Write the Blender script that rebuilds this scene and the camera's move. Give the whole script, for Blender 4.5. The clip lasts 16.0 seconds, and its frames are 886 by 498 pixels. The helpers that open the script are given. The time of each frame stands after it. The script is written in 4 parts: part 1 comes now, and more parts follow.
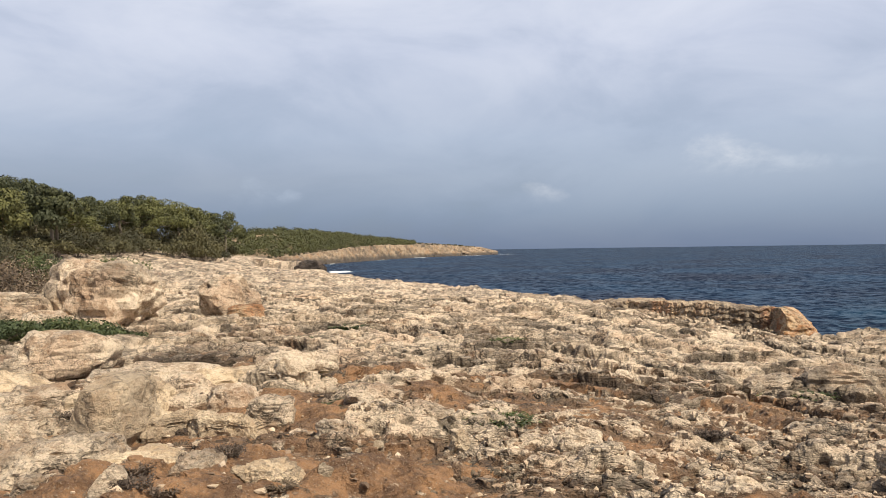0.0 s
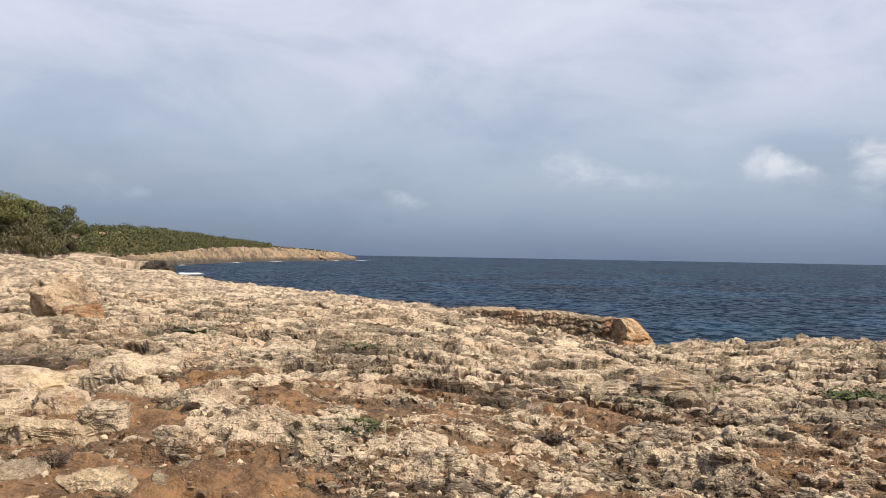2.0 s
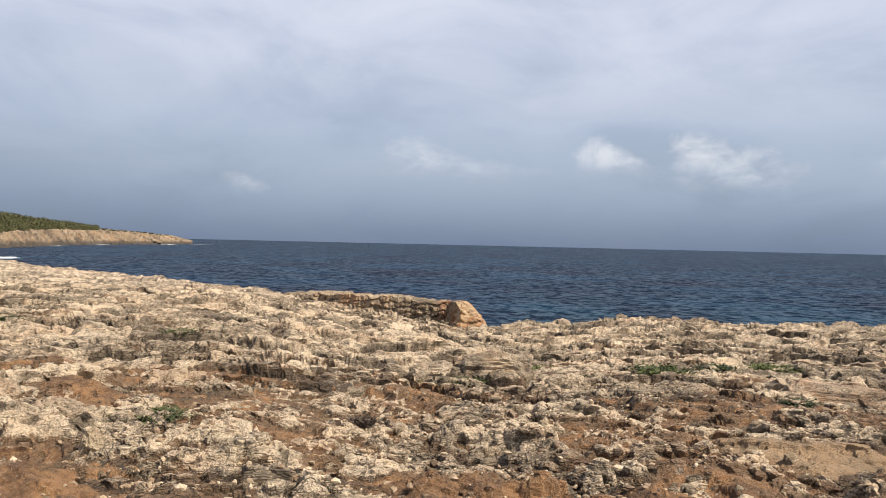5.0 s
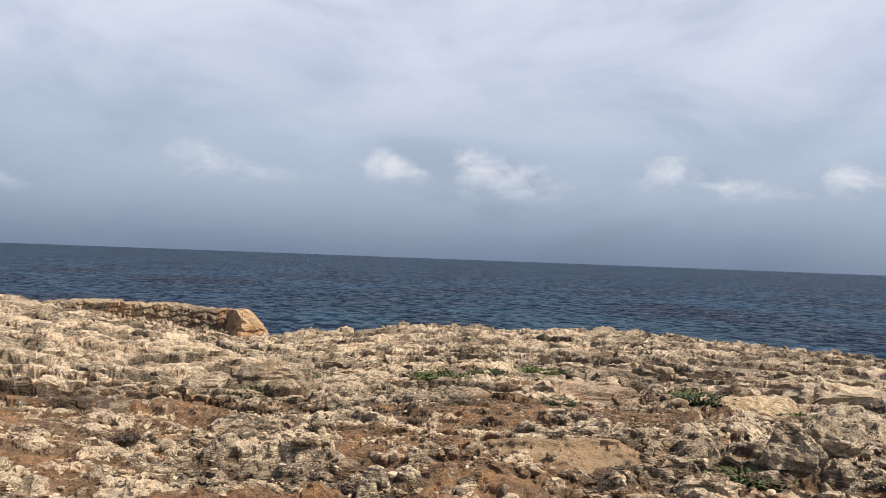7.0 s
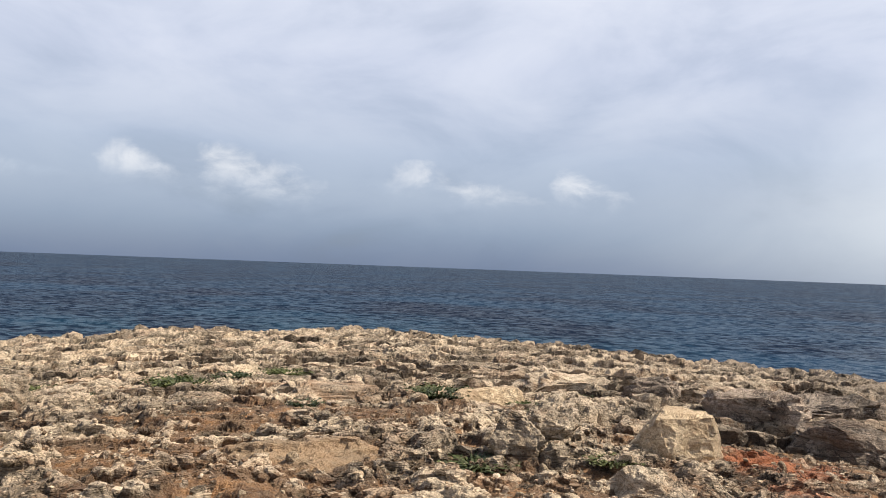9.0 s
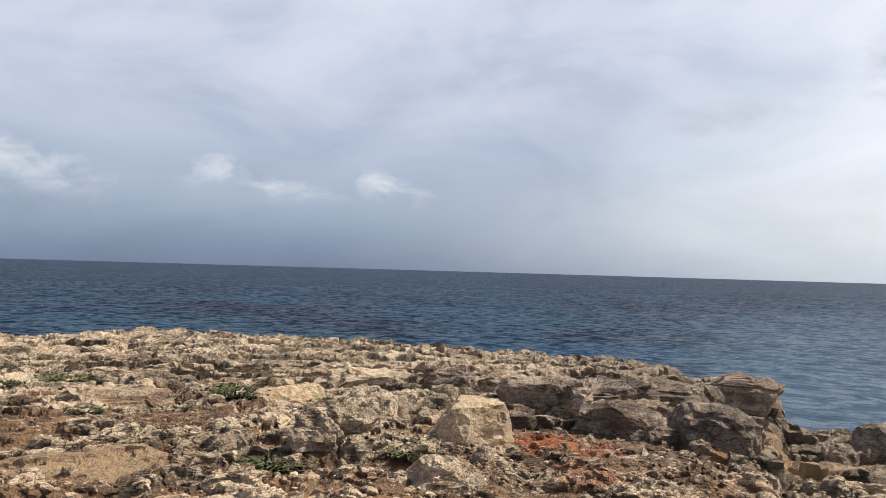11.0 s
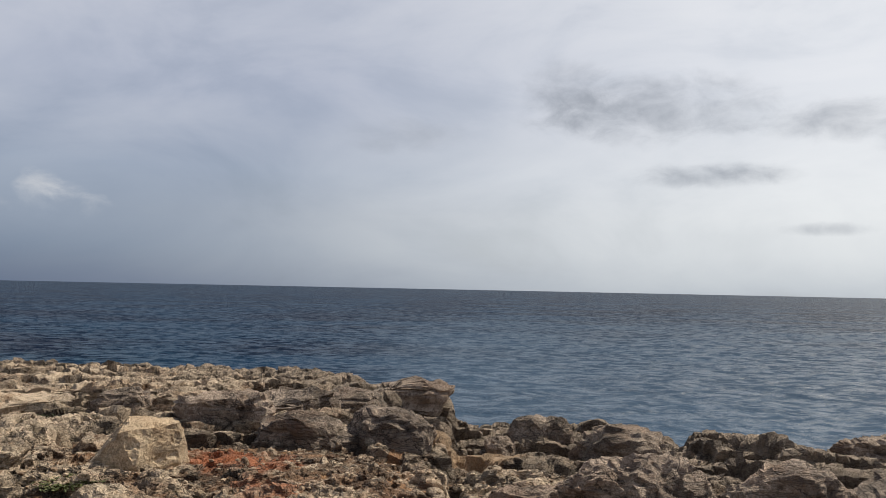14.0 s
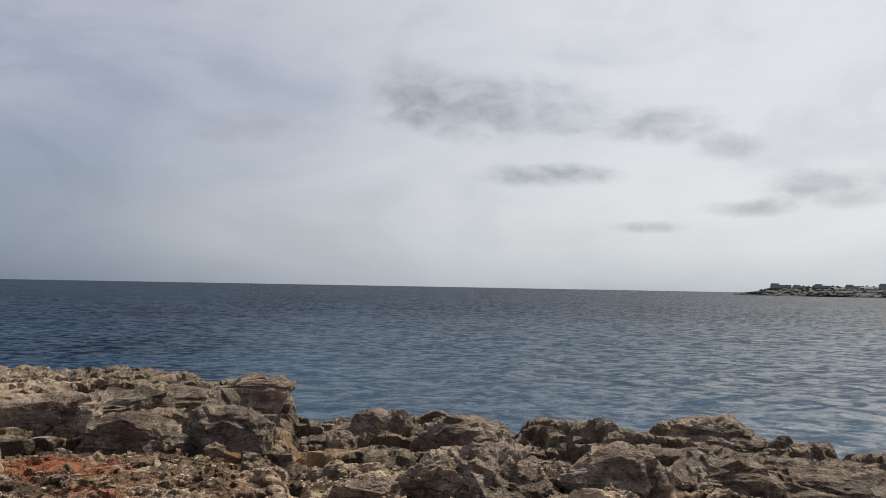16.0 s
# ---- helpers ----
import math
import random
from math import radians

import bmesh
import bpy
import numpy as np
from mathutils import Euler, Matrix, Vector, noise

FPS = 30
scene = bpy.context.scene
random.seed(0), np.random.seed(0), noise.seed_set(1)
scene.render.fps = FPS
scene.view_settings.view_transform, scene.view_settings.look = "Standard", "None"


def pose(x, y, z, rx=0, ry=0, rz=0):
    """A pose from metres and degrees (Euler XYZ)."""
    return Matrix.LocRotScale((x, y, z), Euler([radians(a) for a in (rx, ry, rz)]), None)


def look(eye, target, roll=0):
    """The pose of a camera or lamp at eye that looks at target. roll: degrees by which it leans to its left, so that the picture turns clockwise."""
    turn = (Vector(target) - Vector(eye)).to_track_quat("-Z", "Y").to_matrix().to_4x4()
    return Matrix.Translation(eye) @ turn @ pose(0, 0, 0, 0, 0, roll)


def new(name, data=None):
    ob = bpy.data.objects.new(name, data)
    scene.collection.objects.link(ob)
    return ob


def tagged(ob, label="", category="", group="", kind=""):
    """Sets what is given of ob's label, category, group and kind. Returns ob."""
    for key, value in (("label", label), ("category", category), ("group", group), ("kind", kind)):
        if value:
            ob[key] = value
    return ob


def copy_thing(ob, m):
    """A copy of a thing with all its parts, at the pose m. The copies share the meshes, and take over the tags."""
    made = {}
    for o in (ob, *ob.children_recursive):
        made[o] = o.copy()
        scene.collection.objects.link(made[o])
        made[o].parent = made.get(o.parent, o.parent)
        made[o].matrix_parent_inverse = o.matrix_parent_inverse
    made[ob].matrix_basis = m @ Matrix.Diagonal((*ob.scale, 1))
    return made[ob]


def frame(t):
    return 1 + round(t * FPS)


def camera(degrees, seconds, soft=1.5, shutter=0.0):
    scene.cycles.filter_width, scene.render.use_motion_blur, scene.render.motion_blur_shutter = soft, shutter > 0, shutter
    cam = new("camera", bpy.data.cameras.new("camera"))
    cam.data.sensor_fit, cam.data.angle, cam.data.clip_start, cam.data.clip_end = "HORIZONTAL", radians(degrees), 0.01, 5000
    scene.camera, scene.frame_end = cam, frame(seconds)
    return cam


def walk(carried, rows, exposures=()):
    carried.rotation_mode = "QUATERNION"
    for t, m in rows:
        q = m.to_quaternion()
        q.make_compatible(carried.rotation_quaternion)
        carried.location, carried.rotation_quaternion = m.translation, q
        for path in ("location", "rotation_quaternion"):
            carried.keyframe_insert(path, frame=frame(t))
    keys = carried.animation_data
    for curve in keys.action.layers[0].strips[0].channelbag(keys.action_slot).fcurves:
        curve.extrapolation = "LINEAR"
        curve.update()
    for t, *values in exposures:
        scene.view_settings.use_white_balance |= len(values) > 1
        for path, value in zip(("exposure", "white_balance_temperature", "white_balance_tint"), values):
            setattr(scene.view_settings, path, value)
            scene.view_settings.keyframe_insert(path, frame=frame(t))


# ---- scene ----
cam = camera(57.96, 16.0, soft=0.9)
ROWS = [  # seconds, x, y, z, yaw, pitch, roll
    (0, -0.483, -0.000, 1.703, -0.00, -0.01, 0.80),
    (0.5, -0.470, 0.012, 1.696, -2.09, 0.04, -0.22),
    (1, -0.470, 0.008, 1.700, -4.24, 0.21, -0.81),
    (1.5, -0.445, -0.009, 1.690, -7.16, 0.51, -1.05),
    (2, -0.434, 0.001, 1.687, -10.13, 0.48, -1.04),
    (2.5, -0.411, 0.018, 1.683, -12.08, 0.43, -1.05),
    (3, -0.385, 0.014, 1.681, -13.85, 0.49, -0.86),
    (5.5, -0.025, 0.083, 1.643, -24.24, -0.46, -1.63),
    (6, -0.013, 0.068, 1.646, -28.12, 0.12, -1.80),
    (6.5, 0.007, 0.088, 1.646, -32.64, 0.64, -1.88),
    (7, 0.028, 0.112, 1.640, -36.49, 0.62, -2.14),
    (7.5, 0.058, 0.104, 1.641, -40.33, 0.57, -1.99),
    (8, 0.057, 0.081, 1.651, -44.23, 0.77, -1.87),
    (8.5, 0.092, 0.068, 1.648, -49.75, 1.05, -1.97),
    (9, 0.085, 0.036, 1.648, -54.20, 1.27, -2.16),
    (11.5, 0.148, -0.025, 1.632, -71.96, 1.52, -1.52),
    (12, 0.150, -0.028, 1.634, -76.14, 1.70, -1.60),
    (12.5, 0.162, -0.039, 1.624, -79.69, 2.16, -2.01),
    (13, 0.170, -0.057, 1.628, -83.61, 2.38, -2.05),
    (13.5, 0.193, -0.080, 1.621, -87.51, 2.45, -1.46),
    (14, 0.180, -0.097, 1.637, -90.12, 2.79, -1.18),
    (14.5, 0.175, -0.108, 1.637, -92.84, 3.20, -1.82),
    (15, 0.163, -0.100, 1.635, -95.69, 3.18, -1.83),
    (15.5, 0.164, -0.102, 1.639, -98.74, 2.92, -1.13),
    (16, 0.158, -0.090, 1.631, -101.36, 2.62, -1.04),
]
walk(cam, [(t, pose(x, y, z, 90 + p, 0, w) @ pose(0, 0, 0, 0, 0, -r)) for t, x, y, z, w, p, r in ROWS],
     exposures=[(0, 0.30), (3, 0.30), (7.5, 0.30), (9, 0.38), (12.5, 0.10), (14, -0.14), (16, -0.26)])

# ---- light ----
SUN_AZ, SUN_EL = -140.0, 50.0


def way(az, el):
    """Unit vector at a bearing (degrees, to the left of north) and an elevation."""
    a, e = radians(az), radians(el)
    return Vector((-math.sin(a) * math.cos(e), math.cos(a) * math.cos(e), math.sin(e)))


sun = new("sun", bpy.data.lights.new("sun", "SUN"))
sun.data.energy, sun.data.angle, sun.data.color = 5.3, radians(1.5), (1.0, 0.90, 0.74)
sun.matrix_world = look(way(SUN_AZ, SUN_EL) * 100, (0, 0, 0))


class Nodes:
    """Short hand to wire a node tree."""

    def __init__(self, tree):
        self.tree = tree
        tree.nodes.clear()

    def add(self, kind, ins=(), op="", attribute=""):
        n = self.tree.nodes.new(kind)
        if op:
            n.operation = op
        if attribute:
            n.attribute_name = attribute
        for k, v in dict(ins).items():
            if isinstance(v, bpy.types.NodeSocket):
                self.tree.links.new(v, n.inputs[k])
            else:
                n.inputs[k].default_value = v
        return n

    def math(self, op, a, b=0.0, c=0.0, clamp=False):
        n = self.add("ShaderNodeMath", {0: a, 1: b, 2: c}, op)
        n.use_clamp = clamp
        return n.outputs[0]

    def mix(self, f, a, b, blend="MIX"):
        n = self.tree.nodes.new("ShaderNodeMix")
        n.data_type, n.blend_type = "RGBA", blend
        for i, v in ((0, f), (6, a), (7, b)):
            if isinstance(v, bpy.types.NodeSocket):
                self.tree.links.new(v, n.inputs[i])
            else:
                n.inputs[i].default_value = v
        return n.outputs[2]

    def ramp(self, f, stops, smooth=True):
        n = self.add("ShaderNodeValToRGB", {0: f})
        e = n.color_ramp.elements
        n.color_ramp.interpolation = "EASE" if smooth else "LINEAR"
        for i, (p, c) in enumerate(stops):
            el = e[i] if i < len(e) else e.new(p)
            el.position = p
            el.color = (*c, 1) if isinstance(c, tuple) else (c, c, c, 1)
        return n.outputs[0]

    def span(self, v, a, b, c=0.0, d=1.0, smooth=True):
        n = self.add("ShaderNodeMapRange", {0: v, 1: a, 2: b, 3: c, 4: d})
        n.interpolation_type = "SMOOTHSTEP" if smooth else "LINEAR"
        return n.outputs[0]

    def noise(self, vec, scale, detail=4.0, rough=0.55, distort=0.0):
        return self.add("ShaderNodeTexNoise", {"Vector": vec, "Scale": scale, "Detail": detail, "Roughness": rough, "Distortion": distort}).outputs[0]


def rgb(r, g, b):
    return (r, g, b, 1.0)


def lobe_group(name, grey):
    """One lobe of cloud laid over the sky."""
    tree = bpy.data.node_groups.new(name, "ShaderNodeTree")
    for key in ("az", "el", "rough", "a", "e", "w", "h", "amount"):
        tree.interface.new_socket(name=key, in_out="INPUT", socket_type="NodeSocketFloat")
    for key in ("tone", "sky"):
        tree.interface.new_socket(name=key, in_out="INPUT", socket_type="NodeSocketColor")
    tree.interface.new_socket(name="sky", in_out="OUTPUT", socket_type="NodeSocketColor")
    k = Nodes(tree)
    o = tree.nodes.new("NodeGroupInput").outputs
    rise = k.math("SUBTRACT", o["el"], o["e"])
    da = k.math("DIVIDE", k.math("SUBTRACT", o["az"], o["a"]), o["w"])
    de = k.math("DIVIDE", rise, o["h"])
    if not grey:
        de = k.math("MAXIMUM", de, k.math("MULTIPLY", de, -0.6))
    r2 = k.math("ADD", k.math("MULTIPLY", da, da), k.math("MULTIPLY", de, de))
    body = k.math("SUBTRACT", k.math("ADD", 1.0, k.math("MULTIPLY", k.math("SUBTRACT", o["rough"], 0.5), 2.2 if grey else 4.6)), r2)
    mask = k.math("MULTIPLY", k.span(body, -0.15, 2.0), o["amount"])
    if not grey:
        mask = k.math("MULTIPLY", mask, k.span(k.math("DIVIDE", rise, o["h"]), -1.7, 0.5))
    end = tree.nodes.new("NodeGroupOutput")
    tree.links.new(k.mix(mask, o["sky"], o["tone"]), end.inputs[0])
    return tree


def build_sky():
    world = bpy.data.worlds.new("sky")
    scene.world = world
    world.use_nodes = True
    k = Nodes(world.node_tree)
    vec = k.add("ShaderNodeTexCoord").outputs["Generated"]
    sep = k.add("ShaderNodeSeparateXYZ", {0: vec})
    x, y, z = sep.outputs
    az = k.math("MULTIPLY", k.math("ARCTAN2", k.math("MULTIPLY", x, -1.0), y), 57.2958)
    el = k.math("MULTIPLY", k.math("ARCSINE", z), 57.2958)
    clear = k.add("ShaderNodeTexSky")
    clear.sky_type, clear.sun_disc, clear.sun_elevation, clear.sun_rotation = "NISHITA", False, radians(SUN_EL), radians(-SUN_AZ)
    clear = k.mix(1.0, clear.outputs[0], rgb(0.07, 0.07, 0.07), "MULTIPLY")
    # cloud sheet: slate near the sea, paler above, brighter towards the sun
    high = k.span(el, -2.0, 60.0, smooth=False)
    base = k.ramp(high, [(0.032, (0.16, 0.215, 0.325)), (0.073, (0.24, 0.31, 0.425)), (0.113, (0.345, 0.41, 0.52)), (0.16, (0.45, 0.53, 0.67)),
                         (0.258, (0.61, 0.67, 0.82)), (0.355, (0.70, 0.75, 0.88)), (1.0, (0.80, 0.84, 0.92))], False)
    warm = k.ramp(high, [(0.032, (0.80, 0.86, 0.91)), (0.073, (1.06, 1.10, 1.12)), (0.113, (1.18, 1.21, 1.22)), (0.258, (1.20, 1.23, 1.28)), (1.0, (1.4, 1.38, 1.35))], False)
    turn = k.add("ShaderNodeVectorMath", {0: vec, 1: way(-142, 9)}, op="DOT_PRODUCT").outputs["Value"]
    near_sun = k.span(turn, k.span(el, 0.0, 14.0, 0.10, 0.46), 1.0)
    sheet = k.mix(near_sun, base, warm)
    flat = k.add("ShaderNodeCombineXYZ", {0: k.math("MULTIPLY", az, 0.045), 1: k.math("MULTIPLY", el, 0.10), 2: 0.0}).outputs[0]
    wisps = k.noise(flat, 1.6, 6.0, 0.55, 0.4)
    sheet = k.mix(k.span(wisps, 0.35, 0.70), k.mix(0.16, sheet, rgb(0.30, 0.36, 0.50)), k.mix(k.span(el, 5.0, 14.0, 0.06, 0.26), sheet, rgb(0.92, 0.92, 0.97)))
    bright = k.span(k.add("ShaderNodeVectorMath", {0: vec, 1: way(-150, 30)}, op="DOT_PRODUCT").outputs["Value"], 0.62, 0.95, 0.0, 0.85)
    cover = k.math("MULTIPLY", k.span(wisps, 0.25, 0.5, 0.8, 0.97), k.math("MAXIMUM", bright, k.span(el, 22.0, 48.0, 1.0, 0.12)))
    sky = k.mix(cover, clear, sheet)
    bank = k.math("MULTIPLY", k.span(el, 0.3, 5.2), k.span(el, 9.5, 5.4))
    bank = k.math("MULTIPLY", bank, k.math("MULTIPLY", k.span(wisps, 0.3, 0.55, 0.08, 0.30), k.math("MULTIPLY", k.span(az, -90.0, -60.0), k.span(az, 18.0, -12.0))))
    sky = k.mix(bank, sky, rgb(0.50, 0.60, 0.74))
    # heaps of cumulus over the horizon: bearing, elevation, half width, half height, brightness
    fine = k.add("ShaderNodeCombineXYZ", {0: k.math("MULTIPLY", az, 0.22), 1: k.math("MULTIPLY", el, 0.38), 2: 0.0}).outputs[0]
    rough = k.noise(fine, 1.5, 6.0, 0.6, 0.3)
    lobes = []
    for a, e, w, h, tone, amount in PUFFS:
        w = w * 1.2
        if tone == GREY:
            lobes.append((a, e, w, h, tone, amount))
        else:  # a heap: the top to one side, a tail that falls away
            lobes += [(a + 0.1 * w, e - 0.55 * h, w * 1.2, h * 0.8, PALE, amount * 0.5), (a + 0.35 * w, e + 0.15 * h, w * 0.50, h * 0.85, tone, amount * 0.85),
                      (a - 0.15 * w, e - 0.1 * h, w * 0.50, h * 0.65, tone, amount * 0.75), (a - 0.65 * w, e - 0.45 * h, w * 0.45, h * 0.5, tone, amount * 0.6)]
    soft, crisp = lobe_group("grey_lobe", True), lobe_group("white_lobe", False)
    for a, e, w, h, tone, amount in lobes:
        n = k.tree.nodes.new("ShaderNodeGroup")
        n.node_tree = soft if tone == GREY else crisp
        for key, v in (("az", az), ("el", el), ("rough", rough), ("sky", sky)):
            k.tree.links.new(v, n.inputs[key])
        for key, v in (("a", a), ("e", e), ("w", w), ("h", h), ("amount", amount), ("tone", rgb(*tone))):
            n.inputs[key].default_value = v
        sky = n.outputs[0]
    bg = k.add("ShaderNodeBackground", {"Color": sky, "Strength": 0.82})
    k.add("ShaderNodeOutputWorld", {"Surface": bg.outputs[0]})


WHITE, PALE, GREY = (0.82, 0.84, 0.88), (0.48, 0.56, 0.68), (0.36, 0.40, 0.47)
PUFFS = [  # bearing, elevation, half width, half height, tone, amount
    (12.3, 4.3, 1.8, 0.9, PALE, 0.6), (-7.1, 4.1, 1.6, 0.9, WHITE, 0.4), (-20.8, 6.0, 4.5, 1.4, WHITE, 0.55), (-25.0, 5.6, 3.0, 0.8, PALE, 0.7),
    (-32.9, 6.4, 2.4, 1.5, WHITE, 0.8), (-40.8, 6.1, 3.8, 2.0, WHITE, 0.85), (-53.2, 6.3, 3.0, 1.5, WHITE, 0.8), (-58.2, 5.2, 2.8, 1.0, WHITE, 0.55),
    (-64.2, 5.7, 2.4, 1.5, WHITE, 0.85), (-98.8, 14.0, 3.4, 2.4, GREY, 0.7), (-104.6, 12.6, 7.5, 2.6, GREY, 0.85), (-100.2, 12.6, 3.0, 1.4, GREY, 0.5), (-108.4, 8.0, 5.0, 1.0, GREY, 0.9),
    (-116.6, 11.2, 4.4, 1.6, GREY, 0.75), (-121.0, 9.7, 2.3, 1.1, GREY, 0.65), (-122.5, 5.5, 3.0, 0.7, GREY, 0.7), (-116.2, 4.3, 2.6, 0.5, GREY, 0.6),
    (-127.3, 6.8, 4.4, 1.4, GREY, 0.7), (-87.1, 10.7, 4.0, 1.5, GREY, 0.45),
]
build_sky()


# ---- materials ----
def material(name):
    m = bpy.data.materials.new(name)
    m.use_nodes = True
    k = Nodes(m.node_tree)
    return m, k


def finish(k, colour, rough=0.9, height=None, strength=0.5, distance=0.02, **extra):
    ins = {"Base Color": colour, "Roughness": rough}
    ins.update({a.replace("_", " "): v for a, v in extra.items()})
    if height is not None:
        ins["Normal"] = k.add("ShaderNodeBump", {"Height": height, "Strength": strength, "Distance": distance}).outputs[0]
    b = k.add("ShaderNodeBsdfPrincipled", ins)
    k.add("ShaderNodeOutputMaterial", {"Surface": b.outputs[0]})


def limestone(name, pale, mid, dark, tint=(0.42, 0.20, 0.09), stain=0.3, soil=False, size=1.0, rust=False, bias=0.0, wet=False, pitting=0.35, blotch=0.6, relief=0.09, cracks=0.8, beds=0.65):
    """Weathered limestone: pale crests, grey crusts, ochre stains, pits; with red earth where the ground carries it."""
    m, k = material(name)
    p = k.add("ShaderNodeNewGeometry").outputs["Position"]
    if size != 1.0:
        p = k.add("ShaderNodeMapping", {"Vector": p, "Scale": (1 / size, 1 / size, 1 / size)}).outputs[0]
    wide = k.noise(p, 0.45, 4.0, 0.6, 0.5)
    mid_n = k.noise(p, 2.3, 5.0, 0.65)
    fine = k.noise(p, 13.0, 6.0, 0.72)
    grain = k.noise(p, 55.0, 3.0, 0.65)
    mixed = k.math("ADD", k.math("MULTIPLY", mid_n, 0.45), k.math("ADD", k.math("MULTIPLY", fine, 0.37), k.math("MULTIPLY", grain, 0.18)))
    if bias:
        mixed = k.math("ADD", mixed, bias)
    if soil:
        tone = k.add("ShaderNodeAttribute", attribute="bed").outputs["Fac"]
        mixed = k.math("ADD", mixed, k.math("MULTIPLY", k.math("SUBTRACT", tone, 0.5), 0.09))
        # colour gets paler with height above the hollows
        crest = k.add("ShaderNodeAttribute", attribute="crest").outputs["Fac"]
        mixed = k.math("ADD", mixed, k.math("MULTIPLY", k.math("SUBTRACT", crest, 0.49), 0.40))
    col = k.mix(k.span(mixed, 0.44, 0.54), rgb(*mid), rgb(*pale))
    col = k.mix(k.span(k.math("ADD", k.math("MULTIPLY", wide, 0.6), k.math("MULTIPLY", fine, 0.4)), 0.48, 0.58, 0, blotch), col, rgb(*dark))
    col = k.mix(k.span(fine, 0.30, 0.40, 0.75, 0.0), col, rgb(*dark))
    col = k.mix(k.math("MULTIPLY", k.span(k.noise(p, 0.7, 5.0, 0.65, 0.5), 0.48, 0.66), stain), col, rgb(*tint))
    if rust:
        amount = k.add("ShaderNodeAttribute", attribute="rust").outputs["Fac"]
        streak = k.noise(k.add("ShaderNodeMapping", {"Vector": p, "Scale": (1.6, 1.6, 0.35)}).outputs[0], 1.6, 4.0, 0.6)
        warm = k.mix(k.span(streak, 0.4, 0.6), rgb(0.42, 0.12, 0.03), rgb(0.46, 0.30, 0.16))
        col = k.mix(k.math("MULTIPLY", amount, k.span(mixed, 0.36, 0.5, 0.35, 0.95)), col, warm)
    lichen = k.span(k.noise(p, 26.0, 3.0, 0.6), 0.58, 0.68, 0.0, 0.35)
    col = k.mix(lichen, col, rgb(*(c * 0.55 for c in dark)))
    pits = k.span(k.noise(p, 17.0, 2.0, 0.5, 0.4), 0.40, 0.31)
    col = k.mix(k.math("MULTIPLY", pits, pitting), col, rgb(*(c * 0.45 for c in dark)))
    if soil:
        earth = k.add("ShaderNodeAttribute", attribute="earth").outputs["Fac"]
        shore = k.add("ShaderNodeAttribute", attribute="shore").outputs["Fac"]
        red = k.add("ShaderNodeAttribute", attribute="red").outputs["Fac"]
        # dark salt-weathered crust by the water; right-hand shelf and cove face take it too
        crust = k.mix(k.span(mixed, 0.40, 0.68), rgb(0.055, 0.043, 0.034), rgb(0.33, 0.26, 0.20))
        col = k.mix(k.math("MULTIPLY", shore, k.span(wide, 0.40, 0.62, 1.0, 0.6)), col, crust)
        # shade below overhanging ledge edges, painted dark onto the risers
        lip = k.add("ShaderNodeAttribute", attribute="riser_shade").outputs["Fac"]
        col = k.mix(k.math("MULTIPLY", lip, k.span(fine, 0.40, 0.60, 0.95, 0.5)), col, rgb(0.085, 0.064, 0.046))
        dirt = k.mix(k.span(k.math("ADD", k.math("MULTIPLY", mid_n, 0.6), k.math("MULTIPLY", fine, 0.4)), 0.40, 0.60), rgb(0.12, 0.064, 0.033), rgb(0.35, 0.19, 0.09))
        dirt = k.mix(k.span(grain, 0.55, 0.68, 0, 0.7), dirt, rgb(0.36, 0.27, 0.19))
        # hollows mixed towards dark brown, in random patches
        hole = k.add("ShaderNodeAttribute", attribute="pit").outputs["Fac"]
        pit_tone = k.math("MULTIPLY", k.math("MULTIPLY", hole, 0.8), k.span(mid_n, 0.36, 0.52))
        col = k.mix(pit_tone, col, k.mix(k.span(fine, 0.4, 0.6), rgb(0.055, 0.042, 0.028), rgb(0.13, 0.095, 0.055)))
        sandy = k.add("ShaderNodeAttribute", attribute="sand").outputs["Fac"]
        dirt = k.mix(k.math("MULTIPLY", sandy, k.span(mixed, 0.40, 0.52, 0.5, 1.0)), dirt, rgb(0.46, 0.35, 0.23))
        edge = k.math("ADD", earth, k.math("MULTIPLY", k.math("SUBTRACT", fine, 0.5), 1.0))
        col = k.mix(k.span(edge, 0.35, 0.7), col, dirt)
        col = k.mix(k.span(k.math("ADD", red, k.math("MULTIPLY", k.math("SUBTRACT", mid_n, 0.5), 1.2)), 0.35, 0.75, 0.0, 0.9), col, rgb(0.38, 0.125, 0.05))
    if wet:
        damp = k.add("ShaderNodeAttribute", attribute="wet").outputs["Fac"]
        col = k.mix(k.math("MULTIPLY", damp, 0.85), col, rgb(0.035, 0.03, 0.026))
    # thin open cracks and solution creases, at two sizes
    bent = k.add("ShaderNodeMapping", {"Vector": p, "Scale": (1.0, 1.0, 1.7)}).outputs[0]
    crease = k.span(k.math("ABSOLUTE", k.math("SUBTRACT", k.noise(bent, 1.5, 5.0, 0.6, 0.3), 0.5)), 0.0, 0.022, 1.0, 0.0)
    crease = k.math("MAXIMUM", crease, k.math("MULTIPLY", k.span(k.math("ABSOLUTE", k.math("SUBTRACT", k.noise(bent, 4.6, 4.0, 0.6), 0.5)), 0.0, 0.03, 1.0, 0.0), 0.45))
    # partings between the beds
    layered = k.add("ShaderNodeMapping", {"Vector": p, "Scale": (0.9, 0.9, 13.0)}).outputs[0]
    parting = k.span(k.math("ABSOLUTE", k.math("SUBTRACT", k.noise(layered, 1.0, 3.0, 0.55, 0.3), 0.5)), 0.0, 0.035, beds, 0.0)
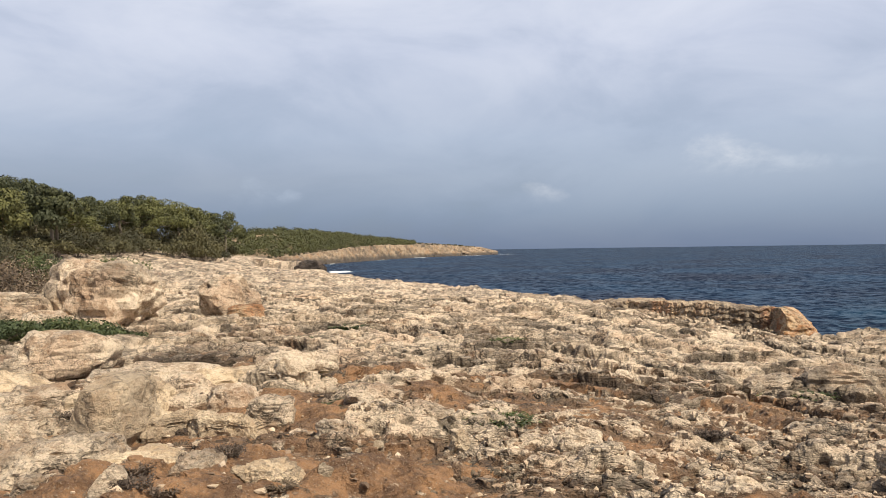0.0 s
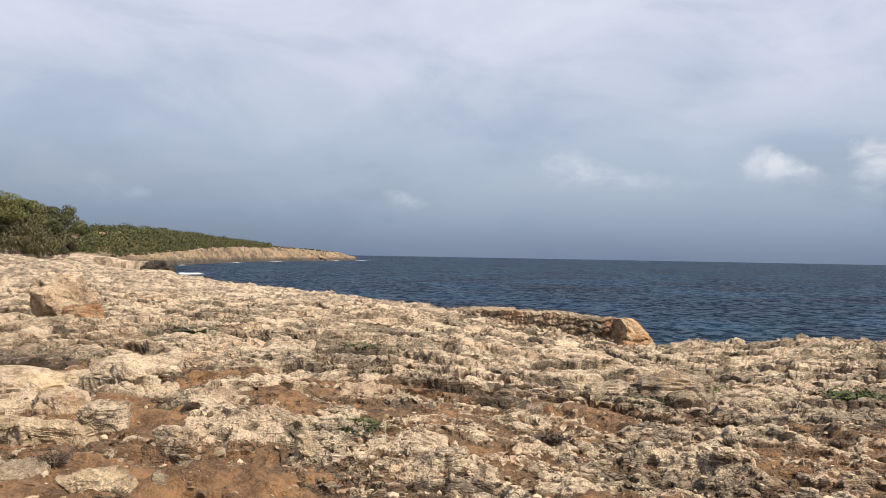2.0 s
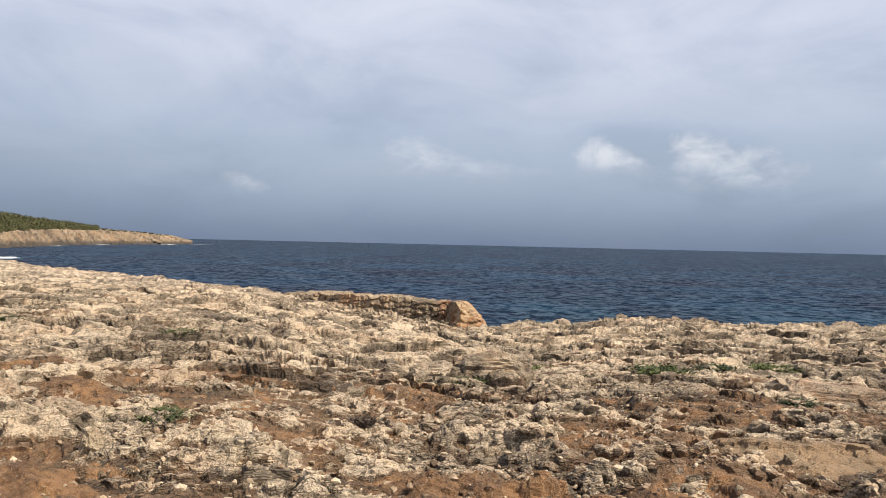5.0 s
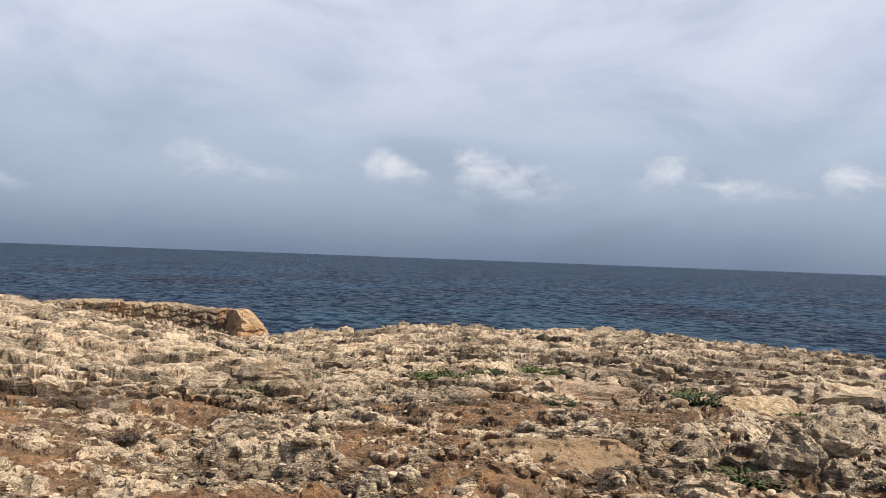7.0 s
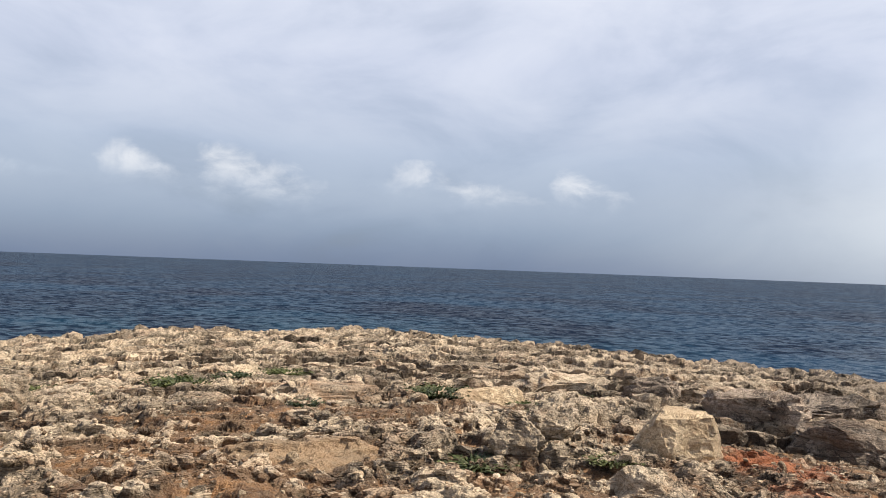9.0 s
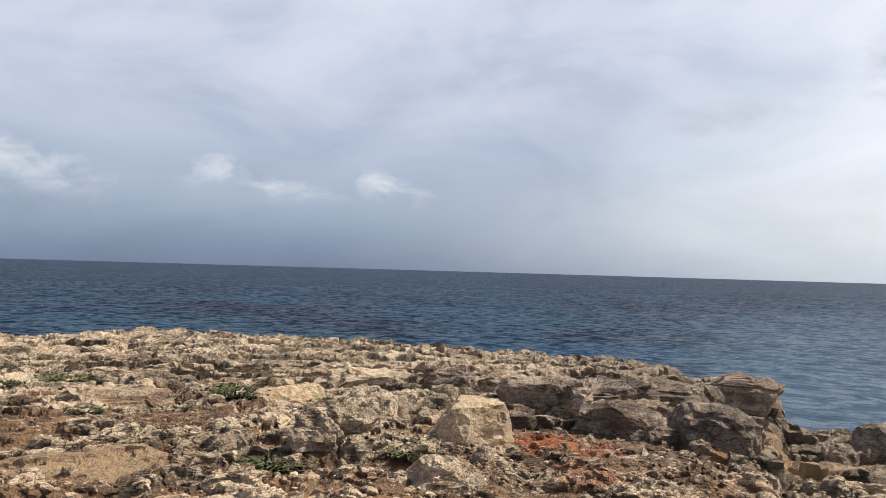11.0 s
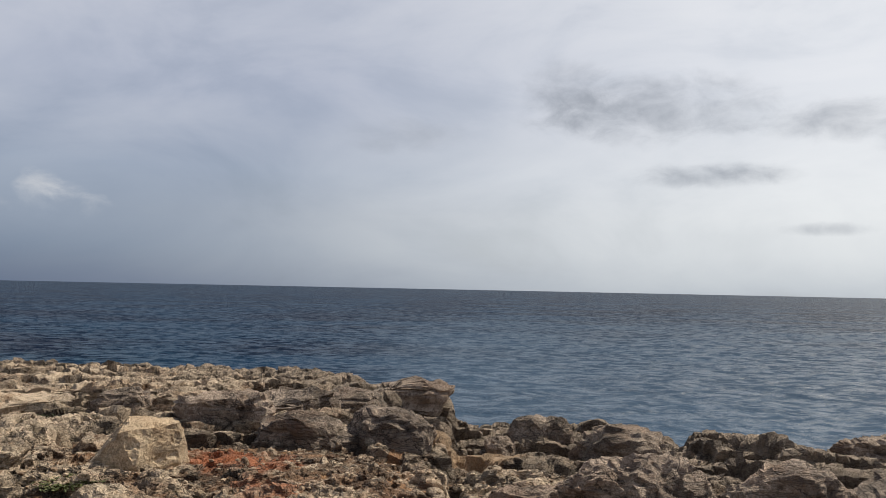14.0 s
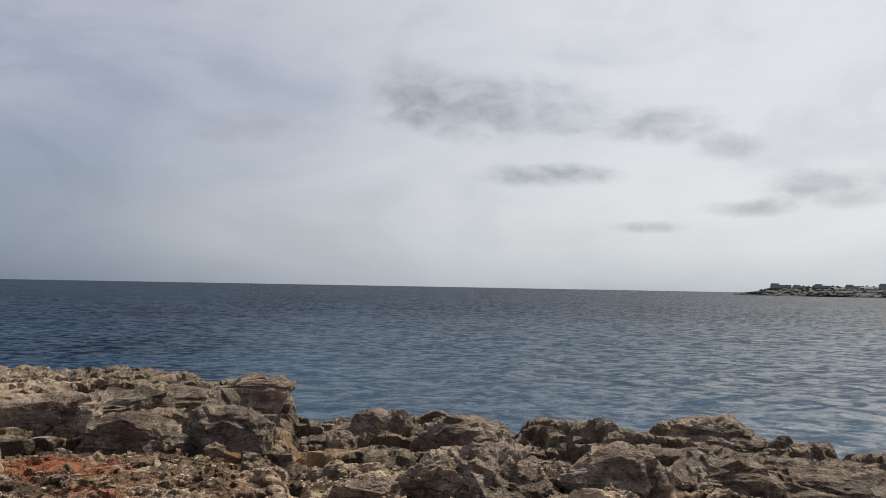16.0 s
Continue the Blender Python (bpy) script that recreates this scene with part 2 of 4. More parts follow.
    crease = k.math("MAXIMUM", crease, parting)
    crease = k.math("MULTIPLY", crease, k.span(wide, 0.36, 0.56, 0.25, 1.0))
    if soil:
        crease = k.math("MULTIPLY", crease, k.span(earth, 0.3, 0.7, 1.0, 0.0))
    col = k.mix(k.math("MULTIPLY", crease, cracks), col, rgb(*(c * 0.5 for c in dark)))
    h = k.math("ADD", k.math("MULTIPLY", fine, 0.7), k.math("MULTIPLY", grain, 0.40))
    h = k.math("SUBTRACT", h, k.math("MULTIPLY", crease, 0.35 * cracks))
    finish(k, col, 0.92, h, 1.0, relief)
    return m


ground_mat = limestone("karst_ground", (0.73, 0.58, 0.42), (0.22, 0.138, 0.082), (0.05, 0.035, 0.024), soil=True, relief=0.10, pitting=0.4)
boulder_mat = limestone("boulder_limestone", (0.70, 0.565, 0.415), (0.36, 0.255, 0.165), (0.085, 0.064, 0.046), cracks=0.7, stain=0.3, bias=0.015, blotch=0.6, pitting=0.35, relief=0.09, beds=0.15)
tan_mat = limestone("tan_limestone", (0.68, 0.535, 0.365), (0.43, 0.315, 0.20), (0.13, 0.098, 0.07), tint=(0.34, 0.22, 0.125), stain=0.45, pitting=0.3, blotch=0.5, relief=0.06, cracks=0.5, beds=0.12)
ochre_mat = limestone("ochre_rock", (0.50, 0.34, 0.20), (0.37, 0.19, 0.09), (0.12, 0.09, 0.06), tint=(0.42, 0.14, 0.04), stain=0.8)
ledge_mat = limestone("ledge_rock", (0.50, 0.39, 0.27), (0.25, 0.18, 0.12), (0.08, 0.062, 0.046), tint=(0.36, 0.20, 0.10), stain=0.4, size=1.0, rust=True)
ledge_end_mat = limestone("rusty_ledge_end", (0.58, 0.43, 0.27), (0.40, 0.22, 0.10), (0.11, 0.075, 0.05), tint=(0.42, 0.15, 0.045), stain=0.75)
dark_mat = limestone("shore_rock", (0.47, 0.375, 0.295), (0.19, 0.143, 0.108), (0.036, 0.030, 0.025), tint=(0.28, 0.15, 0.085))
brown_mat = limestone("brown_rock", (0.62, 0.49, 0.385), (0.30, 0.22, 0.168), (0.06, 0.047, 0.038), tint=(0.36, 0.20, 0.11), stain=0.3)
cliff_mat = limestone("far_cliff", (0.36, 0.275, 0.185), (0.22, 0.15, 0.09), (0.07, 0.054, 0.04), tint=(0.34, 0.17, 0.075), stain=0.4, size=6.0, wet=True, blotch=0.85)
cove_mat = limestone("cove_rock", (0.085, 0.062, 0.047), (0.05, 0.037, 0.029), (0.022, 0.018, 0.015), tint=(0.08, 0.048, 0.03), size=5.0)
# flat grey of aerial haze put into the headland's rock colour
haze_mat = limestone("hazy_headland", (0.125, 0.127, 0.13), (0.10, 0.102, 0.105), (0.075, 0.077, 0.08), stain=0.0, size=25.0, wet=True, cracks=0.0)
chip_mat = limestone("limestone_chips", (0.64, 0.51, 0.36), (0.44, 0.33, 0.21), (0.22, 0.155, 0.105), stain=0.15, size=0.5, blotch=0.3, pitting=0.15)


def shards():
    """Chips of limestone, each of its own tone from bleached to earth-stained."""
    m, k = material("limestone_shards")
    g = k.add("ShaderNodeNewGeometry")
    n = k.noise(g.outputs["Position"], 24.0, 4.0, 0.65)
    f = k.math("ADD", k.math("MULTIPLY", g.outputs["Random Per Island"], 0.75), k.math("MULTIPLY", n, 0.5))
    col = k.ramp(f, [(0.2, (0.08, 0.053, 0.034)), (0.5, (0.22, 0.145, 0.092)), (0.8, (0.40, 0.30, 0.20)), (1.0, (0.62, 0.49, 0.36))], False)
    finish(k, col, 0.92, n, 0.8, 0.03)
    return m


shard_mat = shards()


def foliage(name, lit, deep):
    m, k = material(name)
    p = k.add("ShaderNodeNewGeometry")
    n = k.noise(p.outputs["Position"], 0.5, 3.0)
    r = p.outputs["Random Per Island"]
    o = k.add("ShaderNodeObjectInfo").outputs["Random"]
    f = k.math("ADD", k.math("MULTIPLY", n, 0.8), k.math("ADD", k.math("MULTIPLY", r, 0.22), k.math("MULTIPLY", k.math("SUBTRACT", o, 0.5), 0.35)))
    finish(k, k.mix(k.span(f, 0.3, 0.75), rgb(*deep), rgb(*lit)), 0.75)
    return m


pine_mat = foliage("pine_needles", (0.090, 0.090, 0.023), (0.028, 0.033, 0.011))
maquis_mat = foliage("maquis_leaves", (0.080, 0.070, 0.025), (0.030, 0.029, 0.012))
green_mat = foliage("green_leaves", (0.085, 0.098, 0.024), (0.028, 0.042, 0.013))
heath_mat = foliage("heath_twigs", (0.13, 0.09, 0.062), (0.06, 0.042, 0.03))
dry_mat = foliage("dry_twigs", (0.15, 0.105, 0.062), (0.065, 0.045, 0.03))
bark_mat, _k = material("bark")
_n = _k.noise(_k.add("ShaderNodeNewGeometry").outputs["Position"], 9.0, 5.0)
finish(_k, _k.mix(_n, rgb(0.10, 0.075, 0.055), rgb(0.22, 0.18, 0.14)), 0.9, _n, 0.6, 0.03)


def sea_material():
    m, k = material("sea_water")
    p = k.add("ShaderNodeNewGeometry").outputs["Position"]
    shallow_sheen = k.add("ShaderNodeAttribute", attribute="shallow_sheen").outputs["Fac"]
    foam = k.add("ShaderNodeAttribute", attribute="foam").outputs["Fac"]
    stretch = k.add("ShaderNodeMapping", {"Vector": p, "Rotation": (0, 0, radians(25)), "Scale": (1.0, 0.8, 1.0)}).outputs[0]
    swell = k.noise(stretch, 0.20, 3.0, 0.5, 0.6)
    chop = k.noise(stretch, 0.9, 5.0, 0.65, 0.9)
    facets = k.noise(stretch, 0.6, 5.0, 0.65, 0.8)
    ripple = k.noise(p, 4.0, 3.0, 0.6)
    h = k.math("ADD", k.math("MULTIPLY", swell, 2.4), k.math("ADD", k.math("MULTIPLY", chop, 0.8), k.math("MULTIPLY", ripple, 0.22)))
    # light and dark wave faces painted into the water colour as streaks
    wave_light = k.math("ADD", k.math("MULTIPLY", k.noise(stretch, 0.035, 4.0, 0.6), 0.45), k.math("MULTIPLY", facets, 0.55))
    deep = k.mix(k.span(wave_light, 0.43, 0.57), rgb(0.002, 0.008, 0.025), rgb(0.009, 0.034, 0.074))
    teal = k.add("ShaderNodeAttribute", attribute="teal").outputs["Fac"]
    # right-hand water lightened in the colour, in place of brighter reflected sky
    col = k.mix(shallow_sheen, deep, rgb(0.062, 0.105, 0.165))
    col = k.mix(k.math("MULTIPLY", teal, k.span(wave_light, 0.40, 0.58)), col, rgb(0.012, 0.085, 0.095))
    lace = k.math("ADD", foam, k.math("MULTIPLY", k.math("SUBTRACT", k.noise(p, 1.2, 6.0, 0.7), 0.5), 1.6))
    caps = k.math("MULTIPLY", k.span(k.noise(stretch, 0.11, 8.0, 0.72), 0.73, 0.77), 0.8)
    white = k.math("MAXIMUM", k.math("MULTIPLY", k.span(lace, 0.45, 0.8), k.span(foam, 0.02, 0.2)), caps)
    col = k.mix(white, col, rgb(0.85, 0.88, 0.90))
    normal = k.add("ShaderNodeBump", {"Height": h, "Strength": 1.0, "Distance": 0.25}).outputs[0]
    body = k.add("ShaderNodeBsdfDiffuse", {"Color": col, "Normal": normal})
    gloss = k.add("ShaderNodeBsdfGlossy", {"Roughness": 0.30, "Normal": normal})
    fres = k.math("MINIMUM", k.add("ShaderNodeFresnel", {"IOR": 1.33, "Normal": normal}).outputs[0], 0.40)
    # noise sets how strongly the water reflects: painted glint streaks
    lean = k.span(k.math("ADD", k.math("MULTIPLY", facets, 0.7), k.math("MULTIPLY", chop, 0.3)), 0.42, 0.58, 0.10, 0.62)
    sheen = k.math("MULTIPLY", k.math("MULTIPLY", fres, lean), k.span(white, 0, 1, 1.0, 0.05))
    top = k.add("ShaderNodeMixShader", {0: sheen, 1: body.outputs[0], 2: gloss.outputs[0]})
    k.add("ShaderNodeOutputMaterial", {"Surface": top.outputs[0]})
    return m


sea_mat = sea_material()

# ---- the land: one sheet, with its heights as a function of the plan ----
SEA = -5.5


def hash2(ix, iy, seed):
    h = (ix * 374761393 + iy * 668265263 + seed * 1442695041) & 0xFFFFFFFF
    h = ((h ^ (h >> 13)) * 1274126177) & 0xFFFFFFFF
    return (h ^ (h >> 16)) & 0xFFFFFFFF


_turn = np.arange(512) * (2 * math.pi / 512)
GX, GY = np.cos(_turn), np.sin(_turn)


def gnoise(x, y, seed=0):
    """Gradient noise in the plane, about -1 to 1."""
    x0, y0 = np.floor(x), np.floor(y)
    fx, fy = x - x0, y - y0
    ix, iy = x0.astype(np.int64), y0.astype(np.int64)
    u, v = fx * fx * fx * (fx * (fx * 6 - 15) + 10), fy * fy * fy * (fy * (fy * 6 - 15) + 10)

    def corner(dx, dy):
        a = hash2(ix + dx, iy + dy, seed) >> 23
        return np.take(GX, a) * (fx - dx) + np.take(GY, a) * (fy - dy)

    a, b, c, d = corner(0, 0), corner(1, 0), corner(0, 1), corner(1, 1)
    return ((a + (b - a) * u) * (1 - v) + (c + (d - c) * u) * v) * 1.5


def fbm(x, y, wave, octaves=4, gain=0.5, seed=0):
    s, amp, total = 0.0, 1.0, 0.0
    for i in range(octaves):
        s = s + amp * gnoise(x / wave + 17.3 * i, y / wave - 9.1 * i, seed + i)
        total, amp, wave = total + amp, amp * gain, wave * 0.48
    return s / total


def ridged(x, y, wave, octaves=3, gain=0.5, seed=0):
    """Sharp crests with rounded hollows, 0 to 1."""
    s, amp, total = 0.0, 1.0, 0.0
    for i in range(octaves):
        n = 1 - np.abs(gnoise(x / wave + 5.7 * i, y / wave + 3.3 * i, seed + i)) * 1.6
        s, total = s + amp * np.clip(n, 0, 1) ** 1.6, total + amp
        amp, wave = amp * gain, wave * 0.5
    return s / total


def solid_noise(p, wave, octaves, seed, gain=0.55):
    x, y, z = p.T
    return (fbm(x, y + 3.1, wave, octaves, gain, seed) + fbm(y, z - 5.2, wave, octaves, gain, seed + 7) + fbm(z, x + 8.4, wave, octaves, gain, seed + 13)) / 1.8


def lumps(x, y, size, seed=0):
    """Rounded blocks with clefts between them: height 0 to 1, from the nearest of scattered seeds."""
    gx, gy = np.floor(x / size), np.floor(y / size)
    best, second, pick = np.full(x.shape, 9.0), np.full(x.shape, 9.0), np.zeros(x.shape)
    for dx in (-1, 0, 1):
        for dy in (-1, 0, 1):
            ix, iy = (gx + dx).astype(np.int64), (gy + dy).astype(np.int64)
            h = hash2(ix, iy, seed)
            px, py = ix + 0.1 + 0.8 * (h % 997) / 997.0, iy + 0.1 + 0.8 * (h // 997 % 991) / 991.0
            d = np.hypot(x / size - px, y / size - py)
            closer = d < best
            second = np.where(closer, best, np.minimum(second, d))
            pick = np.where(closer, (h // 65536 % 1009) / 1009.0, pick)
            best = np.where(closer, d, best)
    gap = smooth(0.0, 0.22, second - best)
    return np.sqrt(np.clip(1 - (best / 0.78) ** 2, 0, 1)) * (0.35 + 0.65 * gap), pick


def smooth(a, b, v):
    t = np.clip((v - a) / (b - a), 0, 1)
    return t * t * (3 - 2 * t)


# the brink of the rock shelf by bearing: degrees, metres out, height
BRINK = [
    (-180, 400, 3.0), (-160, 60, -0.5), (-140, 28, -1.9), (-130, 23, -2.25), (-121, 22.5, -2.1), (-116, 22, -2.0),
    (-108, 21, -1.8), (-100, 24, -2.3), (-97, 25.5, -2.3), (-92, 24.5, -2.5), (-91.2, 25, -2.3), (-90.6, 25.5, -1.8),
    (-88.7, 26.5, -1.72), (-86, 28.2, -1.6), (-82.6, 30, -1.42), (-71, 33, -1.38), (-57, 36.5, -1.4), (-52, 38, -1.31),
    (-37, 37.5, -1.38), (-34, 37.2, -1.4), (-31, 37, -1.62), (-24.4, 36, -1.9), (-21, 39.5, -2.0), (-15.6, 42, -1.75),
    (-11, 47, -1.35), (-8.6, 50, -1.2), (-0.6, 60, -0.95), (5.8, 80, -0.9), (8.4, 112, -0.95), (9.0, 214, -0.9), (11.5, 216, -0.75),
    (15, 300, 0.3), (40, 420, 5.0), (180, 400, 3.0),
]
_b = np.array(BRINK)


def brink(az):
    return np.interp(az, _b[:, 0], _b[:, 1]), np.interp(az, _b[:, 0], _b[:, 2])


# hollows filled with red earth: bearing, metres, half length along the view, half width
HOLLOWS = [(14.7, 9.4, 0.55, 0.60), (6.3, 11.6, 0.60, 0.60), (23.5, 6.2, 0.45, 0.75), (18.5, 7.0, 0.40, 0.50), (11.5, 8.5, 0.45, 0.50), (3.0, 10.2, 0.40, 0.50),
           (-22.0, 6.3, 0.40, 0.70), (-36.0, 6.1, 0.35, 0.80), (27.5, 6.8, 0.35, 0.40), (9.5, 6.4, 0.35, 0.50)]


# level patches of pale sand: bearing, metres, half length, half width
SANDS = [(-45.5, 8.4, 0.55, 0.75), (-92.6, 15.6, 1.5, 1.1), (-95.0, 16.2, 1.0, 0.8)]


def base_height(x, y):
    d, az = np.hypot(x, y), np.degrees(np.arctan2(-x, y))
    out, top = brink(az + 0.5 * gnoise(az / 1.5, d * 0 + 0.3, 77))
    out = out * (1 + 0.02 * gnoise(az / 2.0, d * 0, 5) + 0.012 * gnoise(az / 0.7, d * 0, 6))
    s = np.clip(d / out, 0, 1)
    z = top * s ** 1.15
    # land rises inland
    z = z + 1.5 * smooth(10, 24, az) * smooth(25, 110, d)
    z = z + 3.0 * smooth(15, 30, az) * smooth(60, 150, d)
    # the cove between the near shelf and the next terrace
    cove = smooth(98, 104, d + 5 * gnoise(az / 1.2, az * 0, 9)) * (1 - smooth(186, 188.5, d - (az - 8) * 3.5)) * (1 - smooth(12.0, 14.0, az)) * smooth(8.0, 8.6, az)
    z = z * (1 - cove) + (SEA - 1.0) * cove
    return z, d, az, out, cove


def land(x, y):
    """Height of the ground, and how much earth, shore crust, red soil and crest paleness it carries."""
    z, d, az, out, cove = base_height(x, y)
    far = smooth(45, 120, d)
    near = 1 - smooth(10, 17, d)
    mid = smooth(11, 18, d)
    over = d - out
    wild = smooth(-70, -88, az) * smooth(-135, -128, az)
    calm = smooth(3, 13, az) * (1 - smooth(14, 22, d))
    # beds of rock that end in low ledges, drawn out along the shore
    wx, wy = x + 1.0 * gnoise(x / 3.1, y / 3.1, 31), y + 1.0 * gnoise(x / 3.1, y / 3.1, 32)
    rag = fbm(x, y, 0.9, 3, 0.6, 43)
    bed = fbm(wx, wy, 9.0, 3, 0.5, 40) * 0.9 + 0.10 * d + 0.03 * rag
    step = 0.24 + 0.10 * wild
    q = bed / step
    f = q - np.floor(q)
    ledge = (np.floor(q) + smooth(0.82, 0.96, f)) * step - bed
    ledge = ledge * (0.45 + 0.75 * smooth(9, 16, d)) * (1 - 0.3 * far)
    tone = (hash2(np.floor(q + 0.08).astype(np.int64), np.zeros(q.shape, np.int64), 3) % 1000) / 1000.0
    bed2 = fbm(wx + 40, wy - 13, 6.0, 3, 0.55, 46) * 0.6 + 0.11 * d + 0.02 * rag
    q2 = bed2 / 0.11
    f2 = q2 - np.floor(q2)
    ledge2 = (np.floor(q2) + smooth(0.80, 0.95, f2)) * 0.11 - bed2
    ledge = ledge + ledge2 * (0.40 + 0.60 * smooth(9, 16, d)) * (1 - 0.3 * far)
    tone = 0.6 * tone + 0.4 * (hash2(np.floor(q2 + 0.1).astype(np.int64), np.zeros(q.shape, np.int64), 8) % 1000) / 1000.0
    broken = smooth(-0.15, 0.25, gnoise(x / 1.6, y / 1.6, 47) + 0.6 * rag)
    # mask of the painted shade along the ledge faces
    riser_shade = np.maximum(smooth(0.74, 0.82, f) * (1 - smooth(0.92, 0.98, f)), 0.8 * smooth(0.70, 0.80, f2) * (1 - smooth(0.90, 0.97, f2))) * broken * smooth(8, 14, d)
    z = z + ledge + 0.10 * fbm(x, y, 5.0, 3, 0.5, 3)
    # karst: ribs and knobs with sharp crests, cut into thin shelves, over grit
    jx = x + 0.12 * gnoise(x * 2.4, y * 2.4, 8) + 0.035 * gnoise(x * 9, y * 9, 18)
    jy = y + 0.12 * gnoise(x * 2.4, y * 2.4, 9) + 0.035 * gnoise(x * 9, y * 9, 19)
    l1, p1 = lumps(wx + 0.6 * (jx - x), wy + 0.6 * (jy - y), 1.5, 11)
    l2, p2 = lumps(jx, jy, 0.52, 12)
    l3, p3 = lumps(jx, jy, 0.17, 13)
    l4, p4 = lumps(x, y, 0.07, 14)
    tex = fbm(x, y, 0.42, 4, 0.60, 15)
    rib = ridged(jx + 0.4 * gnoise(x / 1.7, y / 1.7, 23), jy, 1.0, 4, 0.58, 21)
    patch = smooth(-0.30, 0.30, fbm(x, y, 3.2, 2, 0.5, 51))
    block = l1 * smooth(0.40, 0.95, p1)
    knob = l2 * smooth(0.30, 1.0, p2)
    grit = l3 * smooth(0.25, 1.0, p3) * (1 - 0.25 * calm)
    chip = l4 * smooth(0.35, 1.0, p4) * (1 - 0.25 * calm)
    rough = (0.45 + 0.55 * patch) * (1 - 0.45 * mid)
    karst = block * (0.12 + 0.05 * patch + 0.13 * calm + 0.26 * wild * smooth(13, 18, d)) * (1 - 0.35 * mid)
    karst = karst + (0.25 * (rib - 0.38) + 0.11 * knob) * rough * (1 - 0.25 * calm)
    shelf = (karst + 0.03 * tex) / 0.065
    cut = shelf - np.floor(shelf)
    karst = karst + 0.55 * 0.065 * (smooth(0.45, 0.85, cut) - cut)
    karst = karst + grit * 0.05 * (0.5 + 0.5 * patch) * (1 - 0.4 * mid) + chip * 0.022 + tex * 0.055 * (1 - 0.35 * mid) * (1 - 0.2 * calm)
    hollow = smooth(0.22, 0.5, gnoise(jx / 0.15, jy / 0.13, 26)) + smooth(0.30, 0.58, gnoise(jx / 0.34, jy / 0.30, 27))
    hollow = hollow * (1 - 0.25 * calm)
    karst = karst - hollow * (0.065 - 0.03 * mid)
    rim_zone = smooth(-5, -0.5, over) * (1 - far)
    karst = karst + rim_zone * (0.10 * knob + 0.08 * grit)
    # earth lies level in the hollows
    level = 0.005 + 0.035 * near + 0.075 * fbm(x, y, 2.6, 4, 0.6, 61) - 0.10 * mid - 0.02 * smooth(-6, -20, az) * (1 - mid)
    bare = np.zeros(x.shape)
    for a, r, hl, hw in HOLLOWS:
        ca, sa = math.cos(radians(a)), math.sin(radians(a))
        u, v = -x * sa + y * ca - r, x * ca + y * sa
        basin = np.exp(-np.clip((u / hl) ** 2 + (v / hw) ** 2 + 0.6 * gnoise(x / 0.35, y / 0.35, 64), 0, None) ** 1.5)
        bare = np.maximum(bare, basin)
        level = level + 0.20 * basin
    sand = np.zeros(x.shape)
    for a, r, hl, hw in SANDS:
        ca, sa = math.cos(radians(a)), math.sin(radians(a))
        u, v = -x * sa + y * ca - r, x * ca + y * sa
        sand = np.maximum(sand, smooth(1.25, 0.75, np.hypot(u / hl, v / hw) + 0.25 * gnoise(x / 0.4, y / 0.4, 63)))
    karst = karst * (1 - sand) + 0.06 * sand
    level = level + 0.12 * sand
    earth = smooth(-0.012, 0.03, level - karst)
    earth = np.maximum(earth, 0.9 * sand)
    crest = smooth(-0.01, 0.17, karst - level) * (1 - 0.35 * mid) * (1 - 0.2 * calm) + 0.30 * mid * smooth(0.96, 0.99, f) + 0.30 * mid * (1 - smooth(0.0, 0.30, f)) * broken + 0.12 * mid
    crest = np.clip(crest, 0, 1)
    karst = np.where(karst < level, level + (karst - level) * 0.15, karst)
    bits = np.maximum(smooth(0.40, 0.58, grit), smooth(0.38, 0.52, chip)) * (0.35 + 0.65 * smooth(-0.2, 0.2, gnoise(x / 0.9, y / 0.9, 62)))
    karst = karst + (0.03 * grit + 0.02 * chip) * earth
    bits = bits * (1 - 0.9 * sand) * (1 - 0.85 * smooth(0.25, 0.6, bare))
    earth = earth * (1 - bits)
    crest = np.maximum(crest, 0.8 * bits * (1 - 0.3 * mid))
    z = z + karst * (1 - 0.35 * far) - 0.12
    # the brink breaks off to the sea
    rim = 0.6 * gnoise(x / 1.3, y / 1.3, 71) + 0.35 * gnoise(x / 0.5, y / 0.5, 72)
    drop = smooth(-0.3, 2.0, over + rim * (1 + far * 4))
    z = z * (1 - drop) + (SEA - 1.6) * drop
    shore = np.clip(0.30 * smooth(-38, -72, az) * smooth(9, 14, d) + smooth(-13, -3, over + 2.5 * gnoise(x / 4, y / 4, 73)) * wild + smooth(-3.5, 0.8, over + gnoise(x, y, 74)) * 0.75 * (1 - far) + cove + smooth(6.5, 7.5, az) * (1 - smooth(13, 15, az)) * smooth(180, 184, d) * (1 - smooth(198, 203, d)), 0, 1)
    red = np.exp(-((az + 77.0) / 4.6) ** 2 - ((d - 10.6) / 1.2) ** 2) + 0.7 * np.exp(-((az + 79.5) / 3.6) ** 2 - ((d - 8.4) / 0.7) ** 2)
    return z, earth * (1 - drop), shore, red, crest, tone, riser_shade, np.clip(hollow, 0, 1) * (1 - sand), sand


def ground_at(x, y):
    return float(land(np.array([x], float), np.array([y], float))[0][0])


def spot(az, d):
    a = radians(az)
    return -math.sin(a) * d, math.cos(a) * d


